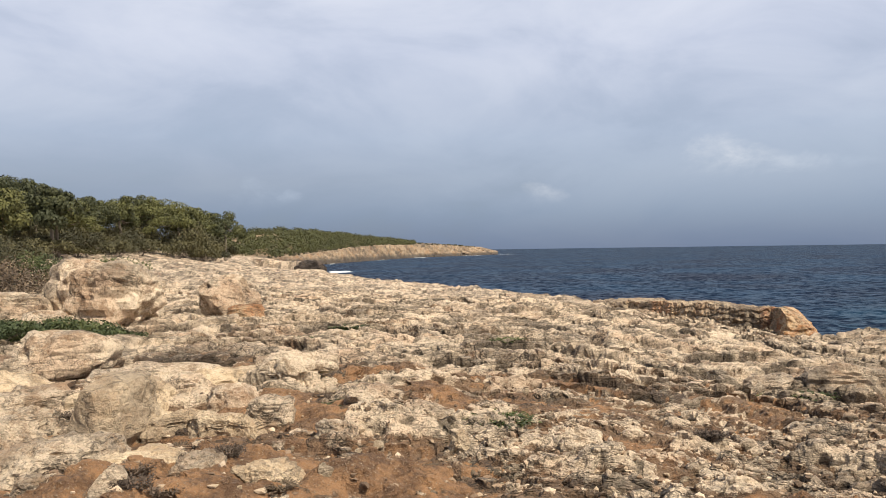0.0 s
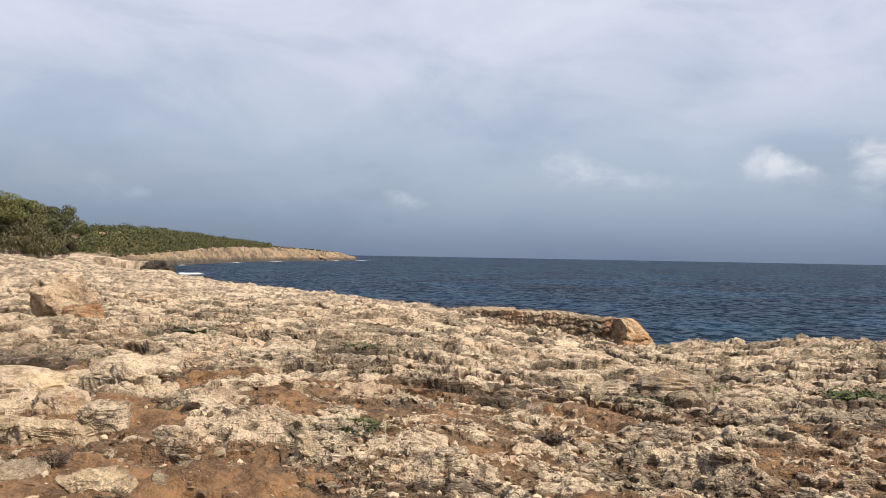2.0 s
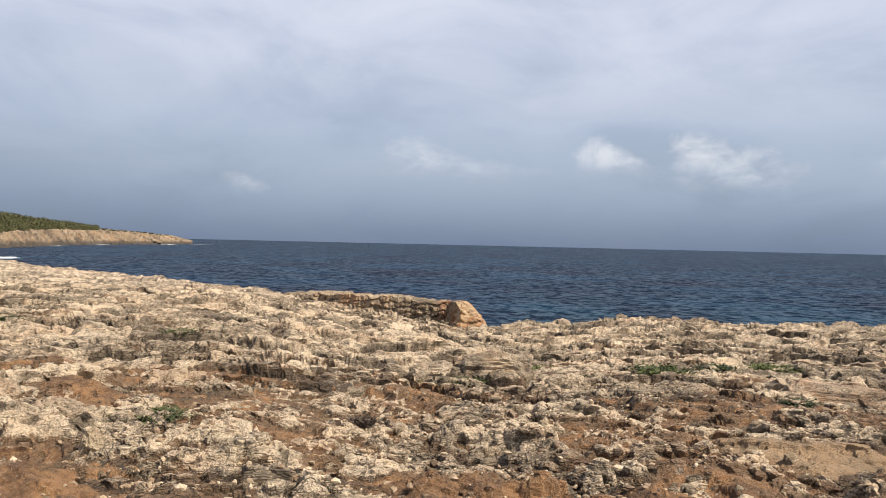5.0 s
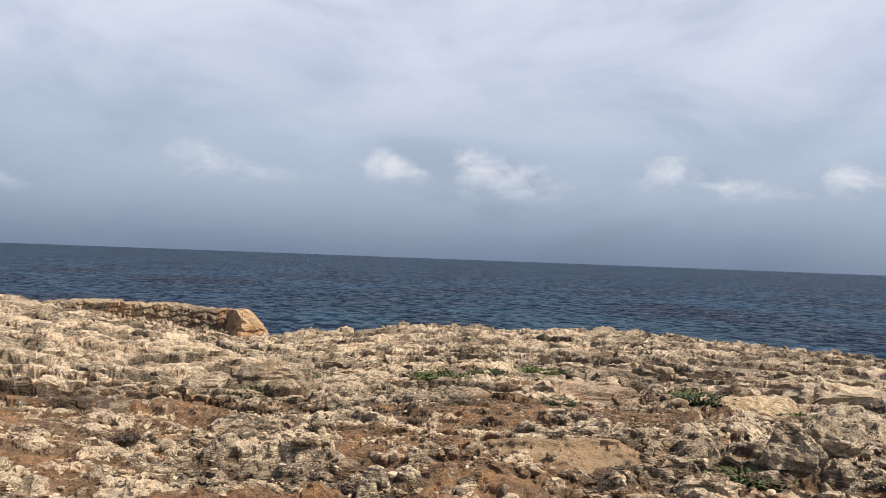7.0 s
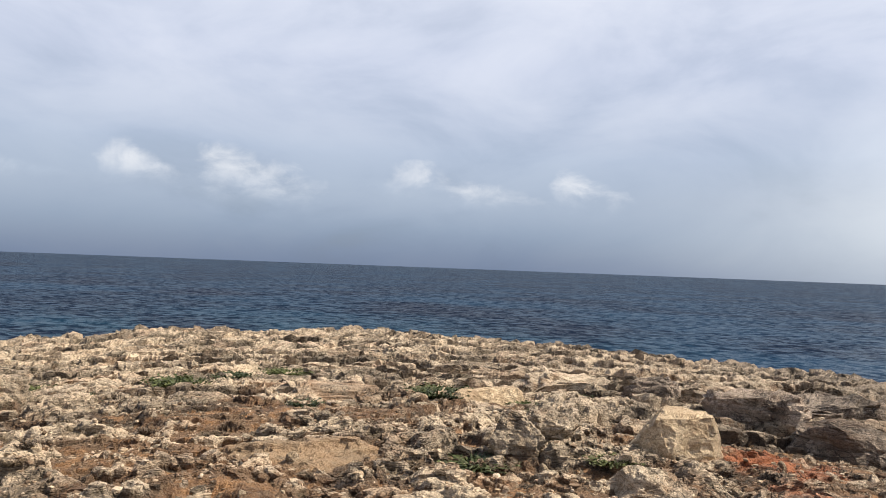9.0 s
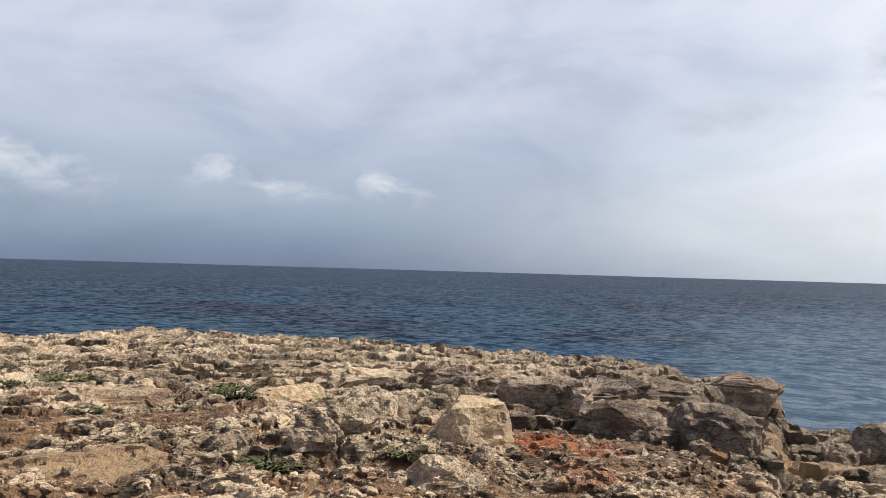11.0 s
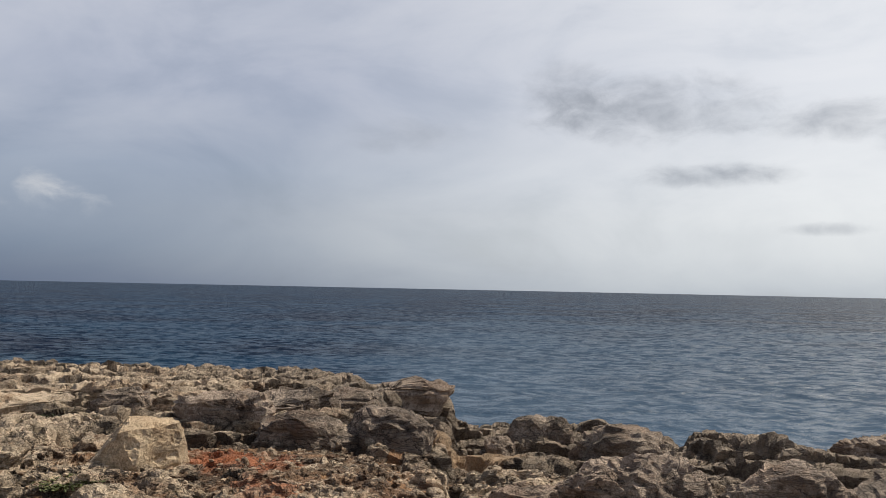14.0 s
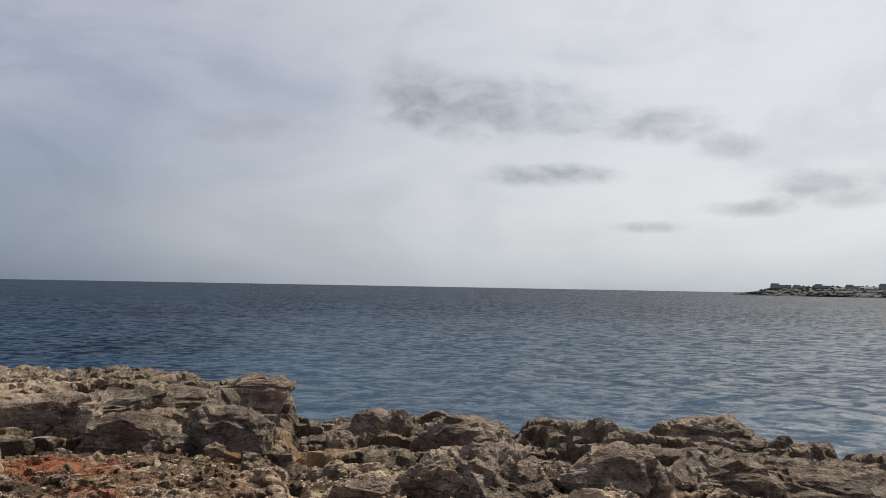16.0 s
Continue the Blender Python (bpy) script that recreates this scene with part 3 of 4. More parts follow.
def sheet_mesh(name, X, Y, Z, mat, attrs=None, wrap=False, soft=True):
    """A grid of heights as one smooth mesh."""
    r, c = X.shape
    idx = np.arange(r * c).reshape(r, c)
    if wrap:
        idx = np.hstack([idx, idx[:, :1]])
    quads = np.stack([idx[:-1, :-1], idx[:-1, 1:], idx[1:, 1:], idx[1:, :-1]], -1).reshape(-1, 4)
    me = bpy.data.meshes.new(name)
    me.vertices.add(r * c)
    me.vertices.foreach_set("co", np.stack([X, Y, Z], -1).astype(np.float32).ravel())
    me.loops.add(quads.size)
    me.loops.foreach_set("vertex_index", quads.astype(np.int32).ravel())
    me.polygons.add(len(quads))
    me.polygons.foreach_set("loop_start", np.arange(0, quads.size, 4, dtype=np.int32))
    me.update(calc_edges=True)
    me.polygons.foreach_set("use_smooth", np.full(len(quads), soft))
    for key, val in (attrs or {}).items():
        me.attributes.new(key, "FLOAT", "POINT").data.foreach_set("value", val.astype(np.float32).ravel())
    me.materials.append(mat)
    return new(name, me)


def blurred(z, n, axes=(0, 1)):
    """Box mean over 2n + 1 cells along the axes."""
    for axis in axes:
        pad = np.pad(z, [(n + 1, n) if i == axis else (0, 0) for i in (0, 1)], mode="edge")
        c = np.cumsum(pad, axis=axis)
        w = 2 * n + 1
        z = (c[w:] - c[:-w]) / w if axis == 0 else (c[:, w:] - c[:, :-w]) / w
    return z


def build_ground():
    front = np.arange(-135, 34, 0.15)
    back = np.arange(35, 224, 2.0)
    az = np.concatenate([front, back])
    d = np.concatenate([np.geomspace(0.03, 4.3, 14), 4.5 * 1.0038 ** np.arange(0, 259), 12.0 * 1.0056 ** np.arange(0, 224), 42.0 * 1.02 ** np.arange(0, 119)])
    d = np.unique(np.round(d, 4))
    A, D = np.meshgrid(np.radians(-az[::-1]), d)
    X, Y = np.sin(A) * D, np.cos(A) * D
    z, earth, shore, red, crest, tone, riser_shade, pit, sand = land(X, Y)
    # weathering eats sideways: crests lean out over their feet, and soft beds are grooved
    gr = np.gradient(z, axis=0) / np.gradient(D, axis=0)
    ga = np.gradient(z, axis=1) / (D * np.gradient(A, axis=1))
    slope = np.hypot(gr, ga) + 1e-6
    steep = smooth(0.25, 1.0, slope) * smooth(4.4, 5.0, D) * (1 - smooth(42, 60, D))
    even = 0.8 * smooth(0.6, 1.4, blurred(slope, 1)) * smooth(4.4, 5.0, D)
    z, crest, riser_shade, pit, earth = (v + (blurred(v, 2, (1,)) - v) * even for v in (z, crest, riser_shade, pit, earth))
    lean = np.clip(0.8 * (z - blurred(z, 3)), -0.10, 0.10) + 0.030 * gnoise(z / 0.05 + 2.0 * gnoise(X / 1.1, Y / 1.1, 36), X * 0.7 + Y * 0.4, 37) * (0.6 + D / 20)
    dr, da = -gr / slope * lean * steep, -ga / slope * lean * steep
    X, Y = X + np.sin(A) * dr + np.cos(A) * da, Y + np.cos(A) * dr - np.sin(A) * da
    # small knobs and bites in all directions
    P = np.stack([X, Y, z], -1).reshape(-1, 3)
    fade = (1 - smooth(36, 50, D)) * smooth(4.4, 5.0, D) * (1 - 0.7 * sand) * (0.35 + 0.65 * steep)
    for wave, amp, seed in ((0.26, 0.05, 301), (0.10, 0.022, 311)):
        bite = solid_noise(P, wave, 1, seed).reshape(z.shape) * amp * fade * (0.7 + D / 30)
        z = z + bite
        X, Y = X - np.sin(A) * bite * 0.8, Y - np.cos(A) * bite * 0.8
    ob = sheet_mesh("ground", X, Y, z, ground_mat, {"earth": earth, "shore": shore, "red": red, "crest": crest, "bed": tone, "riser_shade": riser_shade, "pit": pit, "sand": sand}, wrap=True, soft=False)
    return tagged(ob, "weathered pale karst limestone shelf with red earth hollows", "ground", kind="structure")


def build_sea():
    d = np.concatenate([12 * 1.014 ** np.arange(0, 284), np.concatenate([np.arange(632, 960, 7), np.geomspace(965, 4600, 30)])])
    az = np.concatenate([np.arange(-150, 40, 0.5), np.arange(40, 210, 4.0)])
    A, D = np.meshgrid(np.radians(-az[::-1]), d)
    X, Y = np.sin(A) * D, np.cos(A) * D
    amp = 1 - smooth(150, 500, D)
    u, v = X * 0.85 + Y * 0.5, Y * 0.85 - X * 0.5
    z = 0.24 * fbm(u, v * 0.7, 12.0, 4, 0.6, 81) + 0.10 * ridged(u, v * 0.8, 5.0, 2, 0.5, 82) * (1 - smooth(60, 200, D))
    z = SEA + z * amp
    deg = np.degrees(A) * -1
    deg = (deg + 180) % 360 - 180
    out, _ = brink(deg)
    over = D - out
    side = smooth(-78, -92, deg)
    # shallow tint by the shore; its long reach on the right paints reflected sky
    shallow_sheen = np.exp(-np.clip(over, 0, None) / (20 + 130 * side)) * (0.5 + 0.3 * side) * (1 - smooth(150, 260, D))
    teal = np.exp(-np.clip(over, 0, None) / 28) * smooth(-22, -30, deg) * (1 - smooth(-52, -80, deg)) * 0.9
    shallow_sheen = shallow_sheen * (0.25 + 0.75 * side)
    foam = np.exp(-(np.clip(over, 0, None) / (2.5 + 3 * side)) ** 2) * 0.55 + 0.42 * side * np.exp(-np.clip(over, 0, None) / 16)
    foam = foam * (1 - smooth(150, 200, D))
    # surf in the bay
    for bearings, reach, w in (((4.0, 5.3, 6.6, 7.7, 8.4), (577, 549, 526, 472, 378), 19), ((6.6, 8.2), (271, 270), 14), ((1.2, 2.3), (692, 665), 14), ((-2.8, -0.6, 0.3), (830, 800, 744), 16), ((-5.0, -3.9), (925, 917), 14)):
        line = np.interp(deg, bearings, reach) + 6 * gnoise(deg / 0.7, deg * 0, 88)
        ends = smooth(bearings[0] - 0.4, bearings[0] + 0.3, deg) * (1 - smooth(bearings[-1] - 0.2, bearings[-1] + 0.4, deg))
        foam = np.maximum(foam, 0.95 * ends * np.exp(-((D - line) / w) ** 2))
    ob = sheet_mesh("sea", X, Y, z, sea_mat, {"shallow_sheen": shallow_sheen, "foam": foam, "teal": teal}, wrap=True)
    return tagged(ob, "dark blue choppy open sea with small whitecaps", "sea", kind="structure")


def coast_ribbon(name, path, inland, mat, seed, label):
    """A far coast: a shoreline swept with a broken cliff and the land behind it. path: bearing, metres, cliff top, hill height."""
    p = np.array(path, float)
    n = 520
    t = np.linspace(0, len(p) - 1, n)
    az, d, top, hill = (np.interp(t, np.arange(len(p)), p[:, i]) for i in range(4))
    prof = np.concatenate([[-0.6, -0.1], np.linspace(0, 0.34, 26), np.linspace(0.36, 1.0, 18)])
    U, A = np.meshgrid(prof, np.radians(az))
    scale = (d / 500)[:, None]
    R = d[:, None] + inland * U * scale
    X, Y = -np.sin(A) * R, np.cos(A) * R
    bays = fbm(X, Y, 60.0, 4, 0.55, seed)
    R = R + bays * 16 * scale
    X, Y = -np.sin(A) * R, np.cos(A) * R
    lump = fbm(X, Y, 22.0, 4, 0.6, seed + 9)
    shelf = U + 0.03 * lump + 0.03 * bays
    along = az[:, None] * 1.3 + 0 * U
    up, rise = 0.0, 0.0
    for i, at in enumerate((0.0, 0.06, 0.11, 0.17, 0.25)):  # beds, each with its own setback
        share = np.clip(0.2 + 0.16 * gnoise(along * 1.7 + 9 * i, 0 * U, seed + 20 + i), 0.03, 0.4)
        rise = rise + share
        up = up + share * smooth(at, at + 0.02, shelf + 0.03 * gnoise(along * 3.1 + 5 * i, 0 * U, seed + 30 + i))
    up = up / rise
    z = SEA - 1 + (top[:, None] - SEA + 1) * up + hill[:, None] * smooth(0.3, 0.95, U) * (1 + 0.15 * bays) + lump * 0.9 * np.minimum(scale, 1) * up
    z = np.where(U <= -0.05, SEA - 2, z)
    wet = smooth(SEA + 4.2, SEA + 1.6, z + 1.2 * lump)
    tagged(sheet_mesh(name, X, Y, z, mat, {"wet": wet}, soft=False), label, "coast", kind="structure")
    return X, Y, z


build_ground()
build_sea()
FAR = coast_ribbon("far_coast", [(17, 330, 1.0, 7), (12, 330, -1.5, 12), (9.5, 400, 0.0, 11.5), (7.2, 450, 2.5, 9), (4.5, 560, 5.0, 5), (2.0, 680, 6.0, 2.5), (-0.5, 760, 5.0, 1.5), (-2.6, 840, 2.5, 1), (-3.9, 900, -2.5, 0)],
             130, cliff_mat, 91, "distant ochre limestone cliffs above a bay")
EAST = coast_ribbon("east_headland", [(-121.3, 1500, -3.0, 0), (-123, 1480, 2.0, 1), (-124.5, 1460, 6.0, 5), (-128, 1440, 7.0, 5), (-133, 1420, 8.0, 6), (-145, 1400, 9.0, 8)],
             45, haze_mat, 95, "low grey hazy headland across the water")


# ---- rocks that stand out of the shelf ----
def part(name, me, mat, parent=None, label=""):
    ob = new(name, me)
    if mat and not me.materials:
        me.materials.append(mat)
    if parent:
        ob.parent = parent
    return tagged(ob, label) if label else ob


def mesh_of(name, verts, faces, mat=None, flat=True):
    me = bpy.data.meshes.new(name)
    me.from_pydata(np.asarray(verts, float).tolist(), [], np.asarray(faces).tolist() if not isinstance(faces, list) else faces)
    if not flat:
        me.polygons.foreach_set("use_smooth", np.ones(len(me.polygons), bool))
    if mat:
        me.materials.append(mat)
    me.update()
    return me


BALLS = {}


def ball(level):
    if level not in BALLS:
        bm = bmesh.new()
        if level == "cube":
            bmesh.ops.create_cube(bm, size=2.0)
            bmesh.ops.subdivide_edges(bm, edges=bm.edges[:], cuts=23, use_grid_fill=True)
        else:
            bmesh.ops.create_icosphere(bm, subdivisions=level, radius=1.0)
        BALLS[level] = (np.array([v.co[:] for v in bm.verts]), [[v.index for v in f.verts] for f in bm.faces])
        bm.free()
    return BALLS[level]


def rock_shape(level, w, dep, h, seed, boxy=0.6, cuts=7, beds=0.0, rough=0.06, taper=0.0, warp=0.16):
    """A weathered block: a rounded box, split by planes, bedded and pitted. Its foot lies at z = 0."""
    rnd = np.random.RandomState(seed)
    v, f = ball("cube" if boxy < 0.4 else level)
    if boxy < 0.4:  # a squared block with worn edges
        p, v = v, v / np.linalg.norm(v, axis=1)[:, None]
        p = p * (1 - boxy) + v * 1.3 * boxy
    else:
        p = np.sign(v) * np.abs(v) ** boxy
    for _ in range(cuts):
        n = rnd.normal(size=3) * (1, 1, 0.7)
        n /= np.linalg.norm(n)
        off = rnd.uniform(0.55, 0.95)
        over = np.clip(p @ n - off, 0, None)
        p = p - over[:, None] * n * 0.92
    p = p * (w / 2, dep / 2, h * 0.62)
    p[:, :2] *= (1 - taper * np.clip(p[:, 2:3] / h, 0, 1))
    s = (w * dep * h) ** (1 / 3)
    big = solid_noise(p, s * 0.8, 3, seed)
    small = solid_noise(p, s * 0.22, 4, seed + 3, 0.65)
    small = 0.6 * small + 0.7 * (0.35 - np.abs(solid_noise(p, s * 0.30, 4, seed + 4, 0.6)))
    rad = v / np.linalg.norm(v, axis=1)[:, None]
    pit = smooth(0.12, 0.4, solid_noise(p, s * 0.16, 1, seed + 9)) * min(1.0, rough / 0.05)
    p = p + rad * (big * warp * s + small * 1.8 * rough * s - pit * 0.06 * s)[:, None]
    if beds:
        zz = (p[:, 2] + 0.22 * s * solid_noise(p, s * 0.9, 3, seed + 5)) / (0.20 * s)
        cut = np.abs(zz - np.round(zz)) * 2
        p[:, :2] *= (1 - beds * 0.09 * (1 - smooth(0.0, 0.45, cut)))[:, None]
    p[:, 2] += h * 0.32
    return p, f


def rock(name, az, d, w, h, label, mat, seed, dep=0, boxy=0.6, cuts=7, beds=0.3, rough=0.06, turn=0, lean=0, sink=0.24, level=5, taper=0.1, category="rock", warp=0.16):
    dep = dep or w * 0.8
    level = 4 if d > 11 and w < 2.3 else level
    p, f = rock_shape(level, w, dep, h, seed, boxy, cuts, beds, rough, taper, warp)
    x, y = spot(az, d + dep * 0.35)
    ob = new(name, mesh_of(name, p, f, mat))
    ob.matrix_world = pose(x, y, ground_at(x, y) - sink * h, lean, 0, az + turn)
    return tagged(ob, label, category)


rock("boulder", 25.7, 8.5, 1.08, 0.66, "cream limestone block with a flat top and cracked side", tan_mat, 3, dep=0.85, boxy=0.30, cuts=5, beds=0.0, rough=0.03, turn=14, lean=4, taper=0.1, warp=0.06, sink=0.14)
rock("boulder", 23.0, 22.0, 2.5, 1.7, "large pitted pale boulder with a dark undercut", boulder_mat, 5, dep=2.0, boxy=0.65, cuts=9, beds=0.3, rough=0.10, turn=-10, warp=0.24, sink=0.08)
rock("boulder", 25.2, 25.0, 1.9, 1.75, "bleached upright boulder beside the larger one", boulder_mat, 8, dep=1.6, boxy=0.6, cuts=9, beds=0.3, rough=0.10, turn=20, warp=0.24, sink=0.08)
rock("boulder", 15.6, 23.2, 2.4, 1.35, "tilted slab boulder with an orange hollow beneath", boulder_mat, 12, dep=1.6, boxy=0.6, cuts=9, beds=0.7, turn=-20, lean=-8, taper=0.35, sink=0.02)
rock("rock", 15.0, 22.7, 1.1, 0.42, "orange rusty rock under the tilted slab", ochre_mat, 14, dep=0.8, boxy=0.6, level=4, sink=0.1)
rock("rock_slab", 29.3, 25.0, 2.2, 0.95, "low flat bleached limestone slab", boulder_mat, 15, dep=2.0, boxy=0.5, beds=0.4)
rock("rock_slab", 27.6, 22.0, 1.2, 0.6, "low rounded bleached limestone outcrop", boulder_mat, 16, dep=1.2)
rock("rock_slab", 29.2, 7.5, 1.2, 0.30, "rounded hollowed limestone hump beside the block", boulder_mat, 18, dep=0.9, boxy=0.7, cuts=5, beds=0.3, rough=0.08, turn=6)
rock("rock_slab", 31.6, 8.6, 1.3, 0.38, "low lumpy weathered limestone outcrop", boulder_mat, 19, dep=1.0, boxy=0.6, rough=0.09)
rock("rock", 31.0, 7.0, 0.26, 0.27, "small pale upright pointed stone", boulder_mat, 21, level=4, taper=0.4)
rock("rock", 27.0, 6.25, 0.26, 0.27, "small knobbly pale stone in red earth", boulder_mat, 22, level=4)
rock("rock", 23.6, 7.3, 0.30, 0.16, "small smooth pale stone on earth", tan_mat, 23, level=4)
rock("rock_slab", 20.3, 11.9, 1.75, 0.42, "long low limestone rib with grey face", boulder_mat, 24, dep=0.9, boxy=0.5, beds=0.4, turn=-8)
rock("rock_slab", 24.3, 12.3, 0.9, 0.40, "low limestone hump with grey face", boulder_mat, 25, dep=0.8, boxy=0.6, beds=0.3, sink=0.45)
rock("rock_slab", 27.3, 13.6, 1.9, 0.72, "low pale limestone outcrop in front of the bush", boulder_mat, 26, dep=1.2, boxy=0.55, beds=0.5, rough=0.08, sink=0.62)
rock("rock", 2.7, 7.35, 0.26, 0.24, "upright cream stone standing on rubble", tan_mat, 27, boxy=0.68, cuts=9, rough=0.12, dep=0.2, level=4, taper=0.3)
rock("rock", 11.5, 7.6, 0.42, 0.30, "jagged grey and white limestone knob", boulder_mat, 28, rough=0.12, level=4)
rock("rock", 8.6, 8.5, 0.55, 0.24, "jagged low limestone knob beside green tuft", boulder_mat, 29, rough=0.12, level=4)
rock("rock", -6.0, 7.6, 0.46, 0.28, "fluted limestone spike on the shelf", boulder_mat, 30, rough=0.13, taper=0.5, level=4)
rock("rock", 18.0, 9.2, 0.60, 0.30, "pitted cream limestone knob in red earth", boulder_mat, 31, rough=0.12, level=4)
rock("rock", 20.3, 10.3, 0.70, 0.32, "pitted cream limestone knob in red earth", boulder_mat, 32, rough=0.12, level=4)
rock("rock", 15.6, 8.3, 0.52, 0.26, "pitted cream limestone knob in red earth", boulder_mat, 33, rough=0.12, level=4)
rock("rock_slab", -25.0, 14.8, 1.5, 0.50, "bright bleached limestone knob with dark hollow", boulder_mat, 35, rough=0.12, beds=0.3)
rock("rock_slab", -20.5, 14.4, 1.0, 0.40, "bleached jagged limestone outcrop", boulder_mat, 36, rough=0.12, beds=0.3)
rock("rock_slab", -56.9, 13.9, 1.7, 0.44, "smooth tan slab lying on bedded rock", tan_mat, 37, dep=1.2, boxy=0.36, cuts=8, beds=0.1, turn=-6, rough=0.03, lean=3)
rock("rock_slab", -46.8, 13.3, 2.1, 0.46, "bedded grey and cream rock ledge", boulder_mat, 38, dep=1.0, boxy=0.45, beds=0.9, rough=0.06)
rock("rock", -59.9, 8.7, 0.62, 0.36, "white pitted boulder beside a green tuft", boulder_mat, 39, rough=0.11, boxy=0.6)
rock("rock", -62.6, 9.1, 0.6, 0.30, "grey pitted limestone knob", boulder_mat, 40, rough=0.12)
rock("boulder", -70.1, 9.6, 1.2, 0.78, "tan square block with small dark holes", tan_mat, 41, dep=0.9, boxy=0.34, cuts=6, beds=0.05, rough=0.03, turn=22, taper=0.2, warp=0.09)
rock("rock_slab", -69.6, 7.7, 0.85, 0.30, "grey knobbly rock in front of the tan block", boulder_mat, 42, rough=0.1)
rock("rock_slab", -63.2, 16.4, 2.2, 0.55, "bedded limestone ledge with flat top", boulder_mat, 43, dep=1.2, boxy=0.5, beds=1.0, rough=0.1)
rock("rock_slab", -69.0, 16.0, 1.2, 0.62, "grey bedded rock hump", brown_mat, 44, dep=1.2, boxy=0.55, beds=0.9)
rock("rock_slab", -75.5, 14.2, 1.7, 0.66, "layered grey-brown rock outcrop with lichen", brown_mat, 45, dep=1.3, boxy=0.55, beds=1.0, rough=0.13)
rock("rock_slab", -80.3, 15.6, 1.9, 0.70, "smooth brown tilted rock slab", dark_mat, 46, dep=1.4, boxy=0.55, beds=0.5, lean=6, turn=-15)
rock("rock_slab", -84.6, 17.5, 1.8, 0.75, "dark bedded rock by the brink", dark_mat, 47, dep=1.4, boxy=0.5, beds=1.0)
rock("rock_slab", -82.0, 12.4, 1.9, 0.62, "dark grey layered rock outcrop", dark_mat, 48, dep=1.2, boxy=0.5, beds=1.0, rough=0.09)
rock("rock_slab", -86.9, 12.6, 1.3, 0.70, "brown rock face with pale ochre flank", brown_mat, 49, dep=1.1, boxy=0.55, beds=1.0, rough=0.13)
rock("rock_slab", -88.6, 13.6, 1.2, 0.55, "dark overhanging rock with a black hollow", dark_mat, 50, dep=1.2, boxy=0.55, beds=0.8, rough=0.08)
rock("rock_slab", -88.6, 20.8, 2.6, 0.85, "dark bedded rock at the corner of the brink", dark_mat, 51, dep=2.6, boxy=0.45, beds=1.0, rough=0.06)
rock("boulder", -97.4, 18.6, 1.5, 0.72, "dark wet rounded shore boulder", dark_mat, 52, boxy=0.7, rough=0.09)
rock("boulder", -94.6, 17.6, 0.9, 0.5, "dark brown shore boulder", dark_mat, 53, boxy=0.7, rough=0.09)
rock("boulder", -102.4, 15.0, 2.0, 0.75, "dark rough shore outcrop", dark_mat, 54, boxy=0.65, rough=0.12)
rock("boulder", -105.4, 9.4, 1.9, 0.92, "large jagged brown-grey rock with pointed crest", brown_mat, 55, dep=1.6, boxy=0.7, cuts=8, beds=0.5, rough=0.11, taper=0.35)
rock("boulder", -113.0, 10.0, 1.7, 0.80, "large grey-brown rock with tan flank", brown_mat, 57, dep=1.5, boxy=0.65, cuts=8, beds=0.4, rough=0.09, taper=0.2)
rock("boulder", -112.3, 7.4, 0.60, 0.72, "yellowish cream faceted stone between dark rocks", tan_mat, 58, boxy=0.55, cuts=7, beds=0.0, rough=0.04)
rock("boulder", -96.6, 9.2, 1.05, 0.36, "grey-brown smooth slanted rock", brown_mat, 59, boxy=0.6, beds=0.3)
rock("boulder", -101.0, 9.4, 0.9, 0.42, "grey-brown cracked rock among boulders", brown_mat, 60, boxy=0.6, beds=0.4, rough=0.1)
rock("rock_slab", -121.0, 12.5, 2.2, 0.55, "dark low rough shore outcrop", dark_mat, 61, dep=1.8, boxy=0.6, beds=0.6, rough=0.1)
rock("rock_slab", -127.0, 13.0, 2.4, 0.50, "dark low rough shore outcrop", dark_mat, 62, dep=1.8, boxy=0.6, beds=0.6, rough=0.1)
rock("rock_slab", -119.5, 20.0, 2.6, 0.85, "dark jagged rock at the water", dark_mat, 63, dep=2.0, boxy=0.6, beds=0.6, rough=0.11)

for az, d, w, h, seed in ((24.6, 9.7, 1.1, 0.42, 71), (28.6, 9.8, 1.3, 0.40, 72), (18.6, 8.1, 0.75, 0.28, 73), (22.0, 8.6, 0.8, 0.30, 74), (21.5, 6.5, 0.55, 0.20, 75), (24.8, 7.0, 0.8, 0.22, 76),
                          (31.8, 10.8, 1.6, 0.5, 77), (22.2, 10.6, 1.2, 0.34, 78), (17.4, 11.6, 1.2, 0.34, 79), (13.0, 10.4, 1.0, 0.28, 81), (16.8, 6.2, 0.6, 0.2, 82)):
    rock("rock_slab", az, d, w, h, "smooth rounded cream limestone hump in red earth", tan_mat if seed % 3 else boulder_mat, seed, dep=w * 0.7, boxy=0.62, cuts=6, beds=0.15, rough=0.11, turn=seed * 37 % 50 - 25, sink=0.3, level=5 if d < 9 else 4, warp=0.2)
promontory = rock("rock", 9.4, 178, 9.0, 6.3, "dark rock face closing the cove", cove_mat, 90, dep=9.0, boxy=0.6, cuts=8, beds=0.6, rough=0.07, taper=0.2)
promontory.location.z = SEA - 0.6


